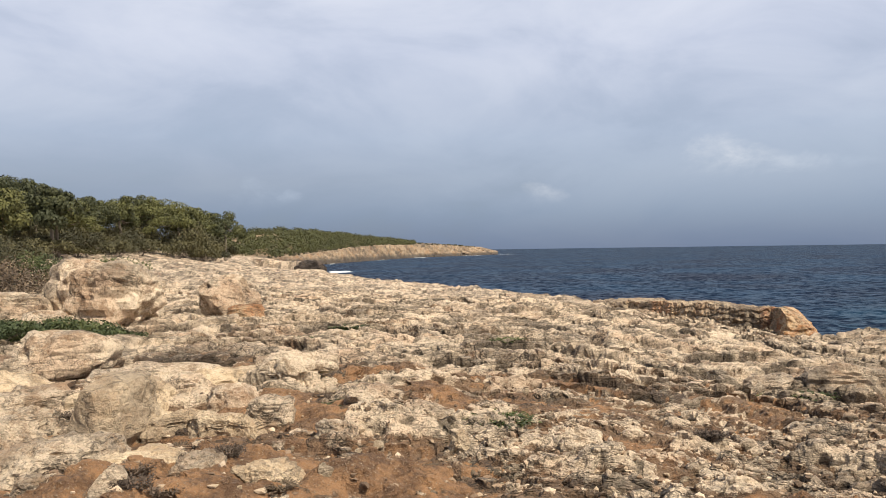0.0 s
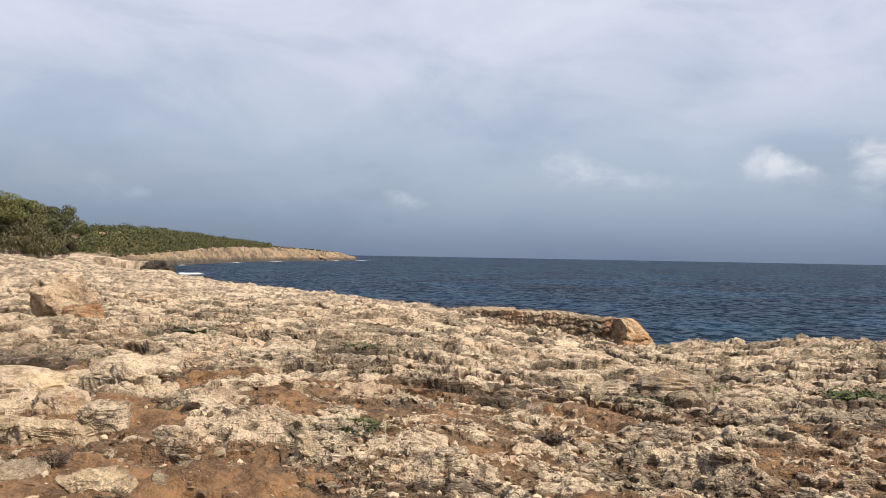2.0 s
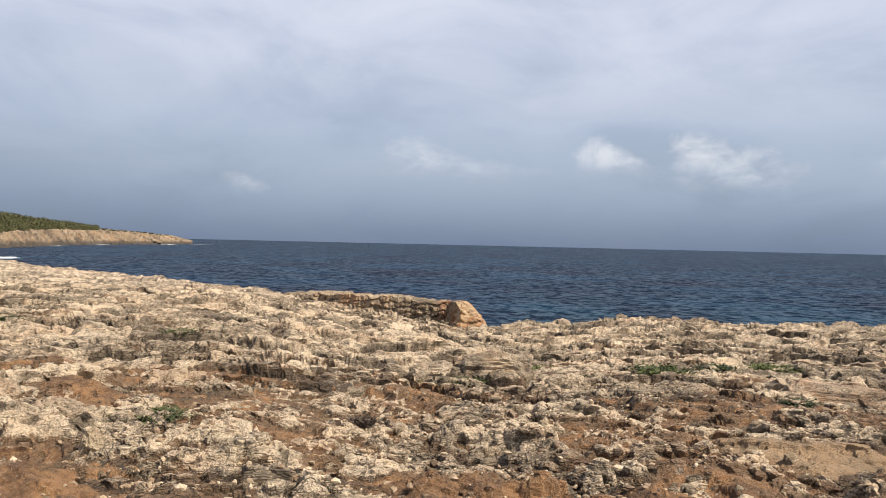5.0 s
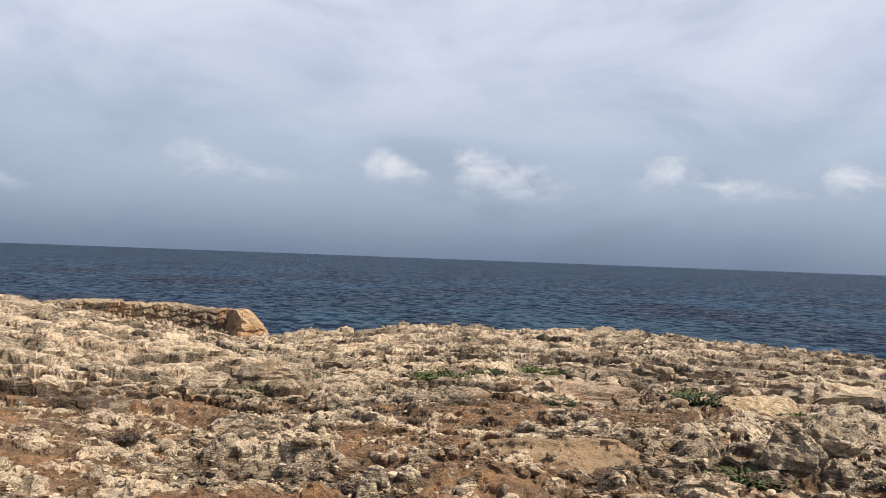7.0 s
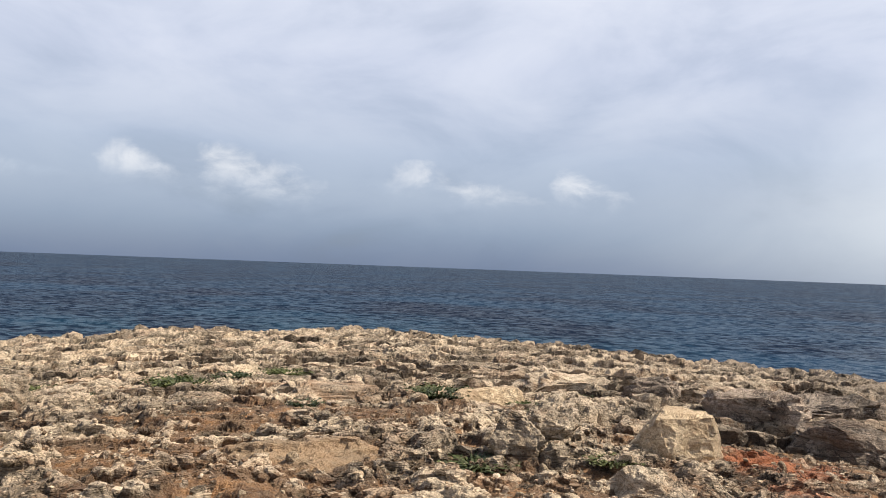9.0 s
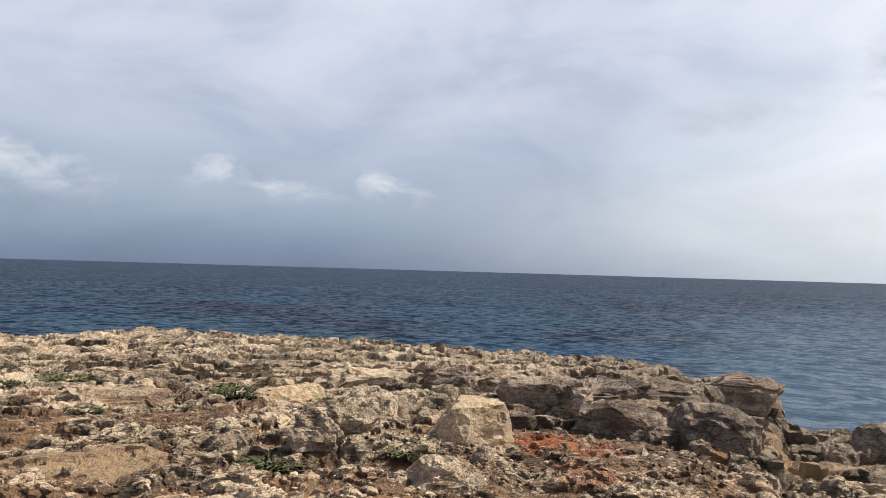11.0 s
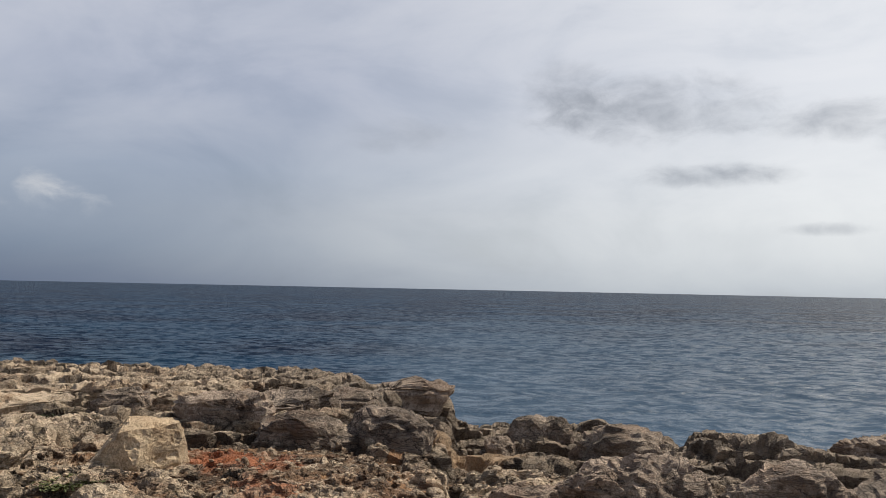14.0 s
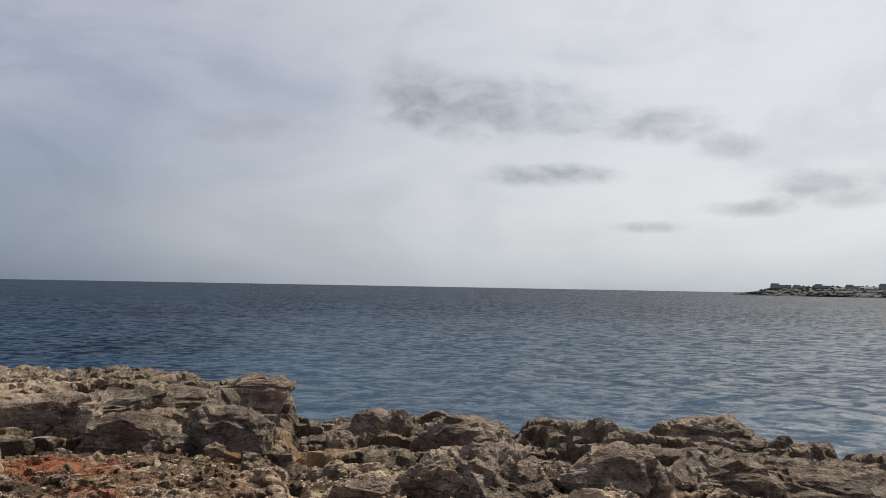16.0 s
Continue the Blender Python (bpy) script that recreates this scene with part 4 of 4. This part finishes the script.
def rock_ledge():
    """The raised rib along the brink with its rusty face."""
    n, m = 420, 60
    t = np.linspace(0, 1, n)
    az = -10.0 - 13.6 * t
    foot = np.interp(az, [-24.2, -20, -15, -10], [36.8, 38.2, 40.6, 45.0])
    high = np.interp(az, [-24.2, -22, -19, -15, -12, -10], [1.02, 1.02, 0.95, 0.75, 0.45, 0.1]) * (1 - smooth(0.94, 1.0, t))
    s = np.linspace(0, 1, m)
    out = np.interp(s, [0, 0.08, 0.5, 0.6, 1.0], [0.0, -0.05, 0.25, 0.6, 3.6])
    up = np.interp(s, [0, 0.08, 0.5, 0.6, 0.9, 1.0], [-0.5, 0.0, 0.97, 1.0, 0.9, -1.2])
    A, S = np.meshgrid(np.radians(az), s, indexing="ij")
    bot = np.array([ground_at(*spot(a, f)) for a, f in zip(az[::8], foot[::8])])
    bot = np.convolve(np.pad(np.interp(az, az[::8][::-1], bot[::-1]), 15, "edge"), np.ones(31) / 31, "valid")
    base = np.minimum(bot, np.interp(az, [-24.2, -10], [-2.2, -1.55]))
    R = foot[:, None] + out[None, :]
    X, Y = -np.sin(A) * R, np.cos(A) * R
    Zz = base[:, None] + high[:, None] * up[None, :]
    P = np.stack([X, Y, Zz], -1).reshape(-1, 3)
    nz = solid_noise(P, 1.1, 4, 301, 0.6).reshape(n, m)
    joint = np.abs((t * 13 + 0.9 * gnoise(t * 9, t * 0, 3)) % 1.0 - 0.5) * 2
    groove = (1 - smooth(0.0, 0.25, joint))[:, None] * ((S > 0.05) & (S < 0.6)) * (0.5 + gnoise(t[:, None] * 30, S * 2, 4))
    bedz = np.abs((Zz * 3.5 + 1.5 * nz) % 1.0 - 0.5) * 2
    fine = solid_noise(P, 0.35, 3, 311, 0.6).reshape(n, m)
    R = R + nz * 0.40 + fine * 0.26 + groove * 0.10 + 0.13 * (1 - smooth(0.0, 0.4, bedz)) * (S < 0.6)
    Zz = Zz + (nz * 0.10 + fine * 0.14) * (S > 0.3)
    X, Y = -np.sin(A) * R, np.cos(A) * R
    rust = 0.6 * smooth(0.74, 0.86, t + 0.06 * gnoise(t * 14, t * 0, 8))[:, None] * (1 - smooth(0.55, 0.66, S)) + 0.5 * np.exp(-((t - 0.35) / 0.06) ** 2)[:, None] * (S < 0.6)
    ob = sheet_mesh("rock_ledge", X, Y, Zz, ledge_mat, {"rust": rust}, soft=False)
    return tagged(ob, "raised rock rib with a rusty orange broken face", "rock ledge")


rock_ledge()
rock("boulder", -23.0, 36.1, 2.3, 1.9, "orange-stained square end of the rock rib", ledge_end_mat, 92, dep=3.2, boxy=0.24, cuts=4, beds=0.8, rough=0.045, turn=8, taper=0.04, warp=0.05)


# ---- loose stones and rubble ----
def stones():
    rnd = np.random.RandomState(7)
    kinds = []
    for i in range(12):
        p, f = rock_shape(2, 1.0, rnd.uniform(0.6, 1.0), rnd.uniform(0.45, 0.8), 400 + i, 0.55, 14, 0, 0.03, 0.1, 0.08)
        kinds.append(mesh_of("stone", p, f, chip_mat))
    places = []
    while len(places) < 290:
        az, d = rnd.uniform(-128, 33), 4.8 + 9 * rnd.rand() ** 1.6
        if az < -84 and rnd.rand() < 0.6:
            continue
        places.append(spot(az, d))
    heights = land(*np.array(places).T)[0]
    for n, ((x, y), g) in enumerate(zip(places, heights)):
        size = 0.04 + 0.13 * rnd.rand() ** 2.2
        ob = new("stone", kinds[n % 12])
        ob.matrix_world = pose(x, y, g - 0.18 * size, rnd.uniform(-15, 15), rnd.uniform(-15, 15), rnd.uniform(0, 360)) @ Matrix.Diagonal((size, size, size, 1))
        tagged(ob, "small loose cream limestone stone on the shelf", "stone", "loose stones")


def rubble(name, seed, N, small, large, reach, mat, label):
    """Broken pieces past counting, thick on the ribs and thin on bare earth."""
    rnd = np.random.RandomState(seed)
    az, d = np.radians(rnd.uniform(-134, 34, N)), 4.6 + reach * rnd.rand(N) ** 1.35
    x, y = -np.sin(az) * d, np.cos(az) * d
    z, earth, shore, red, crest, tone, riser_shade, pit, sand = land(x, y)
    keep = (rnd.rand(N) < 0.25 + 0.75 * crest) & (sand < 0.4)
    x, y, z = x[keep], y[keep], z[keep]
    N = len(x)
    size = small + (large - small) * rnd.rand(N) ** 2.0
    v, f = ball(1)
    f = np.array(f)
    vv = v[None] * (1 + 0.9 * (rnd.rand(N, len(v), 1) - 0.5))
    vv = vv * (size[:, None, None] * np.stack([rnd.uniform(0.6, 1.5, N), rnd.uniform(0.6, 1.5, N), rnd.uniform(0.4, 0.9, N)], -1)[:, None])
    vv = vv + np.stack([x, y, z + size * 0.1], -1)[:, None]
    faces = (f[None] + (np.arange(N) * len(v))[:, None, None]).reshape(-1, 3)
    ob = new(name, mesh_of(name, vv.reshape(-1, 3), faces, mat))
    tagged(ob, label, "rubble", kind="stuff")


stones()
rubble("rubble", 9, 22000, 0.010, 0.036, 8.0, shard_mat, "scattered pebbles and chips of pale limestone")


# ---- plants ----
def leaves(centres, size, rnd, up=0.5, slim=0.5, out=None):
    """Small pointed leaves or needle tufts, one quad each, at the centres."""
    n = len(centres)
    a = rnd.normal(size=(n, 3))
    a /= np.linalg.norm(a, axis=1)[:, None]
    face = rnd.normal(size=(n, 3)) + (0, 0, up) if out is None else out + 0.38 * rnd.normal(size=(n, 3))
    if out is not None:  # leaves lie along the cushion's surface
        a = np.cross(face, a)
        a /= np.linalg.norm(a, axis=1)[:, None] + 1e-9
    b = np.cross(a, face)
    b /= np.linalg.norm(b, axis=1)[:, None] + 1e-9
    s = (np.asarray(size) * rnd.uniform(0.6, 1.3, n))[:, None]
    q = np.stack([centres - a * s, centres + b * s * slim, centres + a * s, centres - b * s * slim], 1)
    return q.reshape(-1, 3), np.arange(4 * n).reshape(n, 4)


def tube(points, radii, sides=6):
    pts = [Vector(p) for p in points]
    verts, faces = [], []
    for i, (p, r) in enumerate(zip(pts, radii)):
        t = (pts[min(i + 1, len(pts) - 1)] - pts[max(i - 1, 0)]).normalized()
        u = t.orthogonal().normalized()
        w = t.cross(u)
        for k in range(sides):
            g = 2 * math.pi * k / sides
            verts.append(p + (u * math.cos(g) + w * math.sin(g)) * r)
        if i:
            o = (i - 1) * sides
            faces += [[o + k, o + (k + 1) % sides, o + sides + (k + 1) % sides, o + sides + k] for k in range(sides)]
    return [v[:] for v in verts], faces


def join(pieces):
    verts, faces = [], []
    for v, f in pieces:
        o = len(verts)
        verts += [tuple(p) for p in v]
        faces += [[i + o for i in g] for g in (f.tolist() if hasattr(f, "tolist") else f)]
    return verts, faces


def pine(seed, height):
    """A wind-trimmed pine: leaning trunk, limbs, and a broad crown of needle tufts in cushions."""
    rnd = np.random.RandomState(seed)
    root = new("pine_tree")
    lean = rnd.uniform(-0.5, 0.5, 2)
    trunk = [(0, 0, -0.3), (lean[0] * 0.3, lean[1] * 0.3, height * 0.25), (lean[0], lean[1], height * 0.5), (lean[0] * 1.2, lean[1] * 1.2, height * 0.75)]
    pieces = [tube(trunk, [0.20, 0.16, 0.12, 0.05], 7)]
    spread = height * 0.48
    cushions = []
    for i in range(26):
        g, r = rnd.uniform(0, 2 * math.pi), spread * math.sqrt(rnd.rand())
        z = height * (0.42 + 0.5 * math.sqrt(max(0, 1 - (r / spread) ** 2)) * rnd.uniform(0.35, 1.0))
        c = np.array([lean[0] + r * math.cos(g), lean[1] + r * math.sin(g), z])
        cushions.append((c, rnd.uniform(0.45, 0.85) * height / 5.5))
        if i < 10:
            b = Vector(trunk[2]).lerp(Vector(trunk[3]), rnd.rand())
            mid = b.lerp(Vector(c), 0.5) - Vector((0, 0, 0.2))
            pieces.append(tube([b, mid, c], [0.07, 0.05, 0.02], 5))
    cs, sz, outs = [], [], []
    for c, r in cushions:
        n = 200
        v = rnd.normal(size=(n, 3))
        v /= np.linalg.norm(v, axis=1)[:, None]
        cs.append(c + v * (r * rnd.uniform(0.78, 1.08, (n, 1))) * (1.3, 1.3, 0.68))
        outs.append(v)
        sz.append(np.full(n, 0.12))
    part("trunk", mesh_of("pine_trunk", *join(pieces), bark_mat), None, root)
    part("crown", mesh_of("pine_crown", *leaves(np.vstack(cs), np.concatenate(sz), rnd, slim=0.55, out=np.vstack(outs)), pine_mat), None, root)
    return root


def shrub(seed, height, width, mat, name, leaf=0.09, clumps=22, per=90):
    rnd = np.random.RandomState(seed)
    root = new(name)
    stems, cs, outs = [], [], []
    for i in range(clumps):
        g, r = rnd.uniform(0, 2 * math.pi), width / 2 * math.sqrt(rnd.rand())
        z = height * (0.18 + 0.66 * math.sqrt(max(0, 1 - (2 * r / width) ** 2)) * rnd.uniform(0.4, 1))
        c = np.array([r * math.cos(g), r * math.sin(g), z])
        if i < 9:
            stems.append(tube([(c[0] * 0.1, c[1] * 0.1, -0.05), (c[0] * 0.5, c[1] * 0.5, z * 0.6), tuple(c)], [0.02, 0.014, 0.006], 4))
        v = rnd.normal(size=(per, 3))
        v /= np.linalg.norm(v, axis=1)[:, None]
        outs.append(v)
        cs.append(c + v * rnd.uniform(0.55, 1, (per, 1)) * (width * 0.2, width * 0.2, height * 0.24))
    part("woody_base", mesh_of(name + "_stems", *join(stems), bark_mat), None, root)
    part("foliage", mesh_of(name + "_foliage", *leaves(np.vstack(cs), leaf, rnd, out=np.vstack(outs)), mat), None, root)
    return root


def tuft(seed, mat, name, width=0.4, height=0.22, blades=260):
    """A low cushion of thin blades and twigs from one root."""
    rnd = np.random.RandomState(seed)
    g = rnd.uniform(0, 2 * math.pi, blades)
    r0, r1 = rnd.rand(blades) * width * 0.3, width / 2 * rnd.uniform(0.3, 1.0, blades)
    h = height * rnd.uniform(0.35, 1.0, blades)
    d = np.stack([np.cos(g), np.sin(g)], -1)
    side = np.stack([-d[:, 1], d[:, 0]], -1) * 0.008
    a = np.concatenate([d * r0[:, None] + side, np.full((blades, 1), -0.02)], 1)
    b = np.concatenate([d * r0[:, None] - side, np.full((blades, 1), -0.02)], 1)
    m1 = np.concatenate([d * (r0 * 0.4 + r1 * 0.6)[:, None] - side, (h * 0.75)[:, None]], 1)
    m2 = np.concatenate([d * (r0 * 0.4 + r1 * 0.6)[:, None] + side, (h * 0.75)[:, None]], 1)
    t = np.concatenate([d * r1[:, None], h[:, None]], 1)
    v = np.stack([a, b, m1, m2, t], 1).reshape(-1, 3)
    o = np.arange(blades) * 5
    f = [[i, i + 1, i + 2, i + 3] for i in o.tolist()] + [[i + 3, i + 2, i + 4] for i in o.tolist()]
    lv, lf = leaves(np.concatenate([t, m1]), 0.018, rnd)
    n = len(v)
    return new(name, mesh_of(name, np.vstack([v, lv]), f + (lf + n).tolist(), mat))


def plant_wood():
    rnd = np.random.RandomState(21)
    kinds = [pine(500 + i, h) for i, h in enumerate((5.0, 5.6, 6.2, 4.6))]
    low = [shrub(520 + i, h, w, maquis_mat, "maquis_shrub", 0.09, 22, 75) for i, (h, w) in enumerate(((1.5, 2.8), (2.2, 3.2), (1.2, 2.4)))]
    sky_az, sky_tan = [14, 15.9, 18.8, 23.1, 26.1, 27.3, 29, 36], [0.053, 0.0580, 0.0630, 0.070, 0.073, 0.086, 0.087, 0.088]
    n, first = 0, [True] * 4
    while n < 44:
        az, d = rnd.uniform(15.4, 36), rnd.uniform(64, 135)
        if d < 70 + (26 - az) * 3.2:
            continue
        x, y = spot(az, d)
        g = base_height(np.array([x]), np.array([y]))[0][0]
        cap = 1.7 + d * np.interp(az, sky_az, sky_tan) * rnd.uniform(0.92, 1.10)
        k = n % 4
        s = min(1.45, (cap - g) / (5.0, 5.6, 6.2, 4.6)[k])
        if s < 0.5:
            continue
        m = pose(x, y, g - 0.1, 0, 0, rnd.uniform(0, 360)) @ Matrix.Diagonal((1.05, 1.05, s, 1))
        ob = kinds[k] if first[k] else copy_thing(kinds[k], m)
        ob.matrix_world, first[k] = m, False
        tagged(ob, "wind-trimmed dark green pine in a dense coastal wood", "tree", "pines on the hill")
        n += 1
    n, first = 0, [True] * 3
    while n < 115:
        az, d = rnd.uniform(15.0, 36), rnd.uniform(46, 120)
        if d < 46 + (36 - az) * 2.4 or d > 96 + (36 - az) * 3.2:
            continue
        x, y = spot(az, d)
        g = base_height(np.array([x]), np.array([y]))[0][0]
        k = n % 3
        m = pose(x, y, g - 0.1, 0, 0, rnd.uniform(0, 360)) @ Matrix.Diagonal((1.3, 1.3, rnd.uniform(0.8, 1.4) * (1 + max(0, d - 75) / 45), 1))
        ob = low[k] if first[k] else copy_thing(low[k], m)
        ob.matrix_world, first[k] = m, False
        tagged(ob, "dense olive-green maquis shrub below the pines", "shrub", "maquis shrubs")
        n += 1


def place(ob, az, d, s=1.0, flat=1.0, turn=0.0):
    x, y = spot(az, d)
    ob.matrix_world = pose(x, y, ground_at(x, y) - 0.03, 0, 0, turn) @ Matrix.Diagonal((s, s, s * flat, 1))
    return ob


def plant_shelf():
    rnd = np.random.RandomState(33)
    # the green mat before the pale boulders, and dry scrub behind them
    for az, d, w, h in ((29.2, 19.0, 2.2, 0.62), (26.6, 18.4, 2.0, 0.5), (24.2, 18.2, 1.3, 0.34), (30.6, 18.0, 1.6, 0.5)):
        tagged(place(shrub(int(600 + az * 10), h, w, green_mat, "green_bush", 0.035, 30, 120), az, d), "low glossy green bush between pale boulders", "bush")
    for az, d, w, h, mat, text in ((28.4, 34.0, 4.2, 1.9, dry_mat, "grey-brown twiggy dry scrub behind the boulders"), (30.5, 31.0, 3.6, 1.7, dry_mat, "grey-brown twiggy dry scrub behind the boulders"),
                                   (27.0, 40.0, 4.0, 1.9, green_mat, "bright yellow-green shrub at the wood's edge"), (25.0, 42.0, 3.4, 1.2, maquis_mat, "olive-green shrub at the wood's edge"), (29.5, 44.0, 4.5, 2.4, maquis_mat, "olive-green shrub at the wood's edge"),
                                   (22.8, 48.0, 3.6, 1.3, green_mat, "yellow-green shrub at the wood's edge"), (32.0, 40.0, 4.5, 2.6, maquis_mat, "olive-green shrub at the wood's edge")):
        tagged(place(shrub(int(700 + az * 10), h, w, mat, "scrub", 0.06, 30, 120), az, d), text, "shrub")
    greens = [tuft(801 + i, green_mat, "green_tuft", 0.55, 0.10, 200) for i in range(3)]
    drys = [tuft(811 + i, dry_mat, "dry_tuft", 0.45, 0.15) for i in range(3)]
    spots = [(-1.0, 8.7, 1.1), (9.6, 8.8, 0.9), (-36.5, 15.4, 1.8), (-35.2, 15.0, 1.3), (-54.3, 14.1, 1.7), (-53.2, 14.6, 1.2), (-57.1, 8.4, 1.2), (-56.2, 8.5, 0.9),
             (-22.8, 13.8, 1.0), (-66.5, 8.8, 0.9), (-47.8, 13.2, 1.1), (-60.5, 14.0, 1.0), (-50.0, 13.0, 1.0), (22.2, 11.2, 1.0), (-19.0, 13.6, 0.9), (-64.0, 15.8, 1.2),
             (-68.5, 15.4, 1.0), (-74.8, 13.6, 1.0), (-70.0, 6.6, 0.9), (-31.0, 14.2, 1.1), (-12.0, 15.5, 1.2), (-28.0, 17.0, 1.4), (-43.5, 17.5, 1.6), (-50.0, 19.0, 1.7), (-40.0, 16.0, 1.2),
             (-61.8, 13.2, 0.8), (-45.0, 12.4, 0.9), (12.0, 18.0, 1.3), (8.0, 21.0, 1.6), (-3.0, 18.0, 1.2)]
    for i, (az, d, s) in enumerate(spots):
        k = i % 3
        ob = greens[k] if i < 3 else copy_thing(greens[k], Matrix())
        tagged(place(ob, az, d, s * 1.45, rnd.uniform(0.35, 0.6), rnd.uniform(0, 360)), "low green tuft growing in a rock cleft", "plant", "green tufts")
    heaths = [tuft(821 + i, heath_mat, "heath_tuft", 0.45, 0.17, 320) for i in range(3)]
    for i, (az, d) in enumerate(((25.3, 6.6), (23.7, 6.0), (30.3, 7.4), (15.6, 7.4), (27.6, 9.5), (19.3, 6.8), (12.0, 9.4), (5.6, 12.9), (25.4, 6.2), (30.2, 12.0), (19.8, 13.6), (16.4, 6.6), (-15.2, 8.6), (-29.4, 14.4), (-34.7, 10.5))):
        k = i % 3
        ob = heaths[k] if i < 3 else copy_thing(heaths[k], Matrix())
        tagged(place(ob, az, d, rnd.uniform(0.5, 0.9), rnd.uniform(0.5, 0.8), rnd.uniform(0, 360)), "dark reddish-brown dry heath cushion on earth", "plant", "heath tufts")
    for i in range(46):
        k = i % 3
        ob = drys[k] if i < 3 else copy_thing(drys[k], Matrix())
        az, d = rnd.uniform(-80, 31), 5.2 + 9 * rnd.rand() ** 1.3
        tagged(place(ob, az, d, rnd.uniform(0.35, 0.8), rnd.uniform(0.3, 0.55), rnd.uniform(0, 360)), "dry brown cushion tuft among stones", "plant", "dry tufts")


def far_wood(name, grid, n, low, high, u0, size, mat, label, seed, t0=0.0, t1=1.0):
    """Woods on a far coast, as clumps of foliage past counting."""
    X, Y, Z = grid
    rnd = np.random.RandomState(seed)
    i = ((t0 + (t1 - t0) * rnd.rand(n)) * (X.shape[0] - 2)).astype(int)
    first = int(X.shape[1] * u0)
    j = rnd.randint(first, X.shape[1] - 1, n)
    keep = gnoise(i / 9.0, j / 2.5, seed) > low
    i, j = i[keep], j[keep]
    a, b = rnd.rand(len(i)), rnd.rand(len(i))
    mixed = [g[i, j] * (1 - a) * (1 - b) + g[i + 1, j] * a * (1 - b) + g[i, j + 1] * (1 - a) * b + g[i + 1, j + 1] * a * b for g in (X, Y, Z)]
    c = np.stack(mixed, -1)
    per = 30
    hgt = high * (0.5 + 0.6 * np.abs(gnoise(c[:, 0] / 18, c[:, 1] / 18, seed + 1)) + 0.2 * rnd.rand(len(c)))
    v = rnd.normal(size=(len(c), per, 3))
    v /= np.linalg.norm(v, axis=2)[:, :, None]
    v[:, :, 2] = np.abs(v[:, :, 2])
    pts = c[:, None] + v * rnd.uniform(0.6, 1.0, (len(c), per, 1)) * np.stack([hgt * 0.9, hgt * 0.9, hgt], -1)[:, None]
    ob = new(name, mesh_of(name, *leaves(pts.reshape(-1, 3), size, rnd, slim=0.7, out=v.reshape(-1, 3)), mat))
    return tagged(ob, label, "woods", kind="stuff")


plant_wood()
plant_shelf()
far_wood("far_woods", FAR, 3400, -0.08, 4.6, 0.64, 0.45, pine_mat, "distant dark green pine woods on the slope", 61, 0.0, 0.62)
far_wood("far_scrub", FAR, 700, 0.0, 1.3, 0.56, 0.35, maquis_mat, "distant olive scrub above the cliffs", 62, 0.1, 0.86)
far_wood("headland_scrub", EAST, 420, 0.0, 3.2, 0.5, 1.2, maquis_mat, "distant grey-green scrub on the headland", 63, 0.2, 1.0)


# ---- houses on the far headland ----
def house(seed, w, dep, h):
    """A plain far house: walls, a stepped upper floor and flat roofs with a rim."""
    rnd = np.random.RandomState(seed)
    u = rnd.uniform(0.3, 0.6) * w
    root = new("house")

    def box(x0, y0, z0, x1, y1, z1):
        v = [(x, y, z) for z in (z0, z1) for y in (y0, y1) for x in (x0, x1)]
        return v, [[0, 2, 3, 1], [4, 5, 7, 6], [0, 1, 5, 4], [2, 6, 7, 3], [0, 4, 6, 2], [1, 3, 7, 5]]

    part("wall", mesh_of("house_wall", *box(-w / 2, -dep / 2, -2, w / 2, dep / 2, h)), plaster_mat, root)
    part("upper_floor", mesh_of("house_upper_floor", *box(-w / 2 + 1, -dep / 2 + 1, h + 0.5, -w / 2 + u, dep / 2 - 1, h + 3.0)), plaster_mat, root)
    part("roof", mesh_of("house_roof", *box(-w / 2 - 0.4, -dep / 2 - 0.4, h, w / 2 + 0.4, dep / 2 + 0.4, h + 0.5)), tile_mat, root)
    return tagged(root, "pale plastered flat-roofed house on the distant headland", "house", "headland houses")


# aerial haze mixed into the plaster and tile greys
plaster_mat, _k = material("hazy_plaster")
_n = _k.noise(_k.add("ShaderNodeNewGeometry").outputs["Position"], 0.6, 5.0)
finish(_k, _k.mix(_n, rgb(0.27, 0.27, 0.28), rgb(0.36, 0.36, 0.36)), 0.9)
tile_mat, _k = material("roof_tile")
_n = _k.noise(_k.add("ShaderNodeNewGeometry").outputs["Position"], 1.5, 4.0)
finish(_k, _k.mix(_n, rgb(0.21, 0.20, 0.20), rgb(0.26, 0.25, 0.24)), 0.9)
for _seed, _row, _w, _d, _h in ((1, 0.37, 34, 12, 6.0), (2, 0.45, 18, 10, 3.0), (3, 0.53, 26, 11, 4.0), (4, 0.62, 20, 10, 3.5), (5, 0.70, 26, 12, 5.0)):
    _i, _j = int(_row * (EAST[0].shape[0] - 1)), 34
    _x, _y, _z = (float(g[_i, _j]) for g in EAST)
    house(_seed, _w, _d, _h).matrix_world = pose(_x, _y, _z, 0, 0, math.degrees(math.atan2(-_x, _y)) + (-8, 5, 12)[_seed % 3])
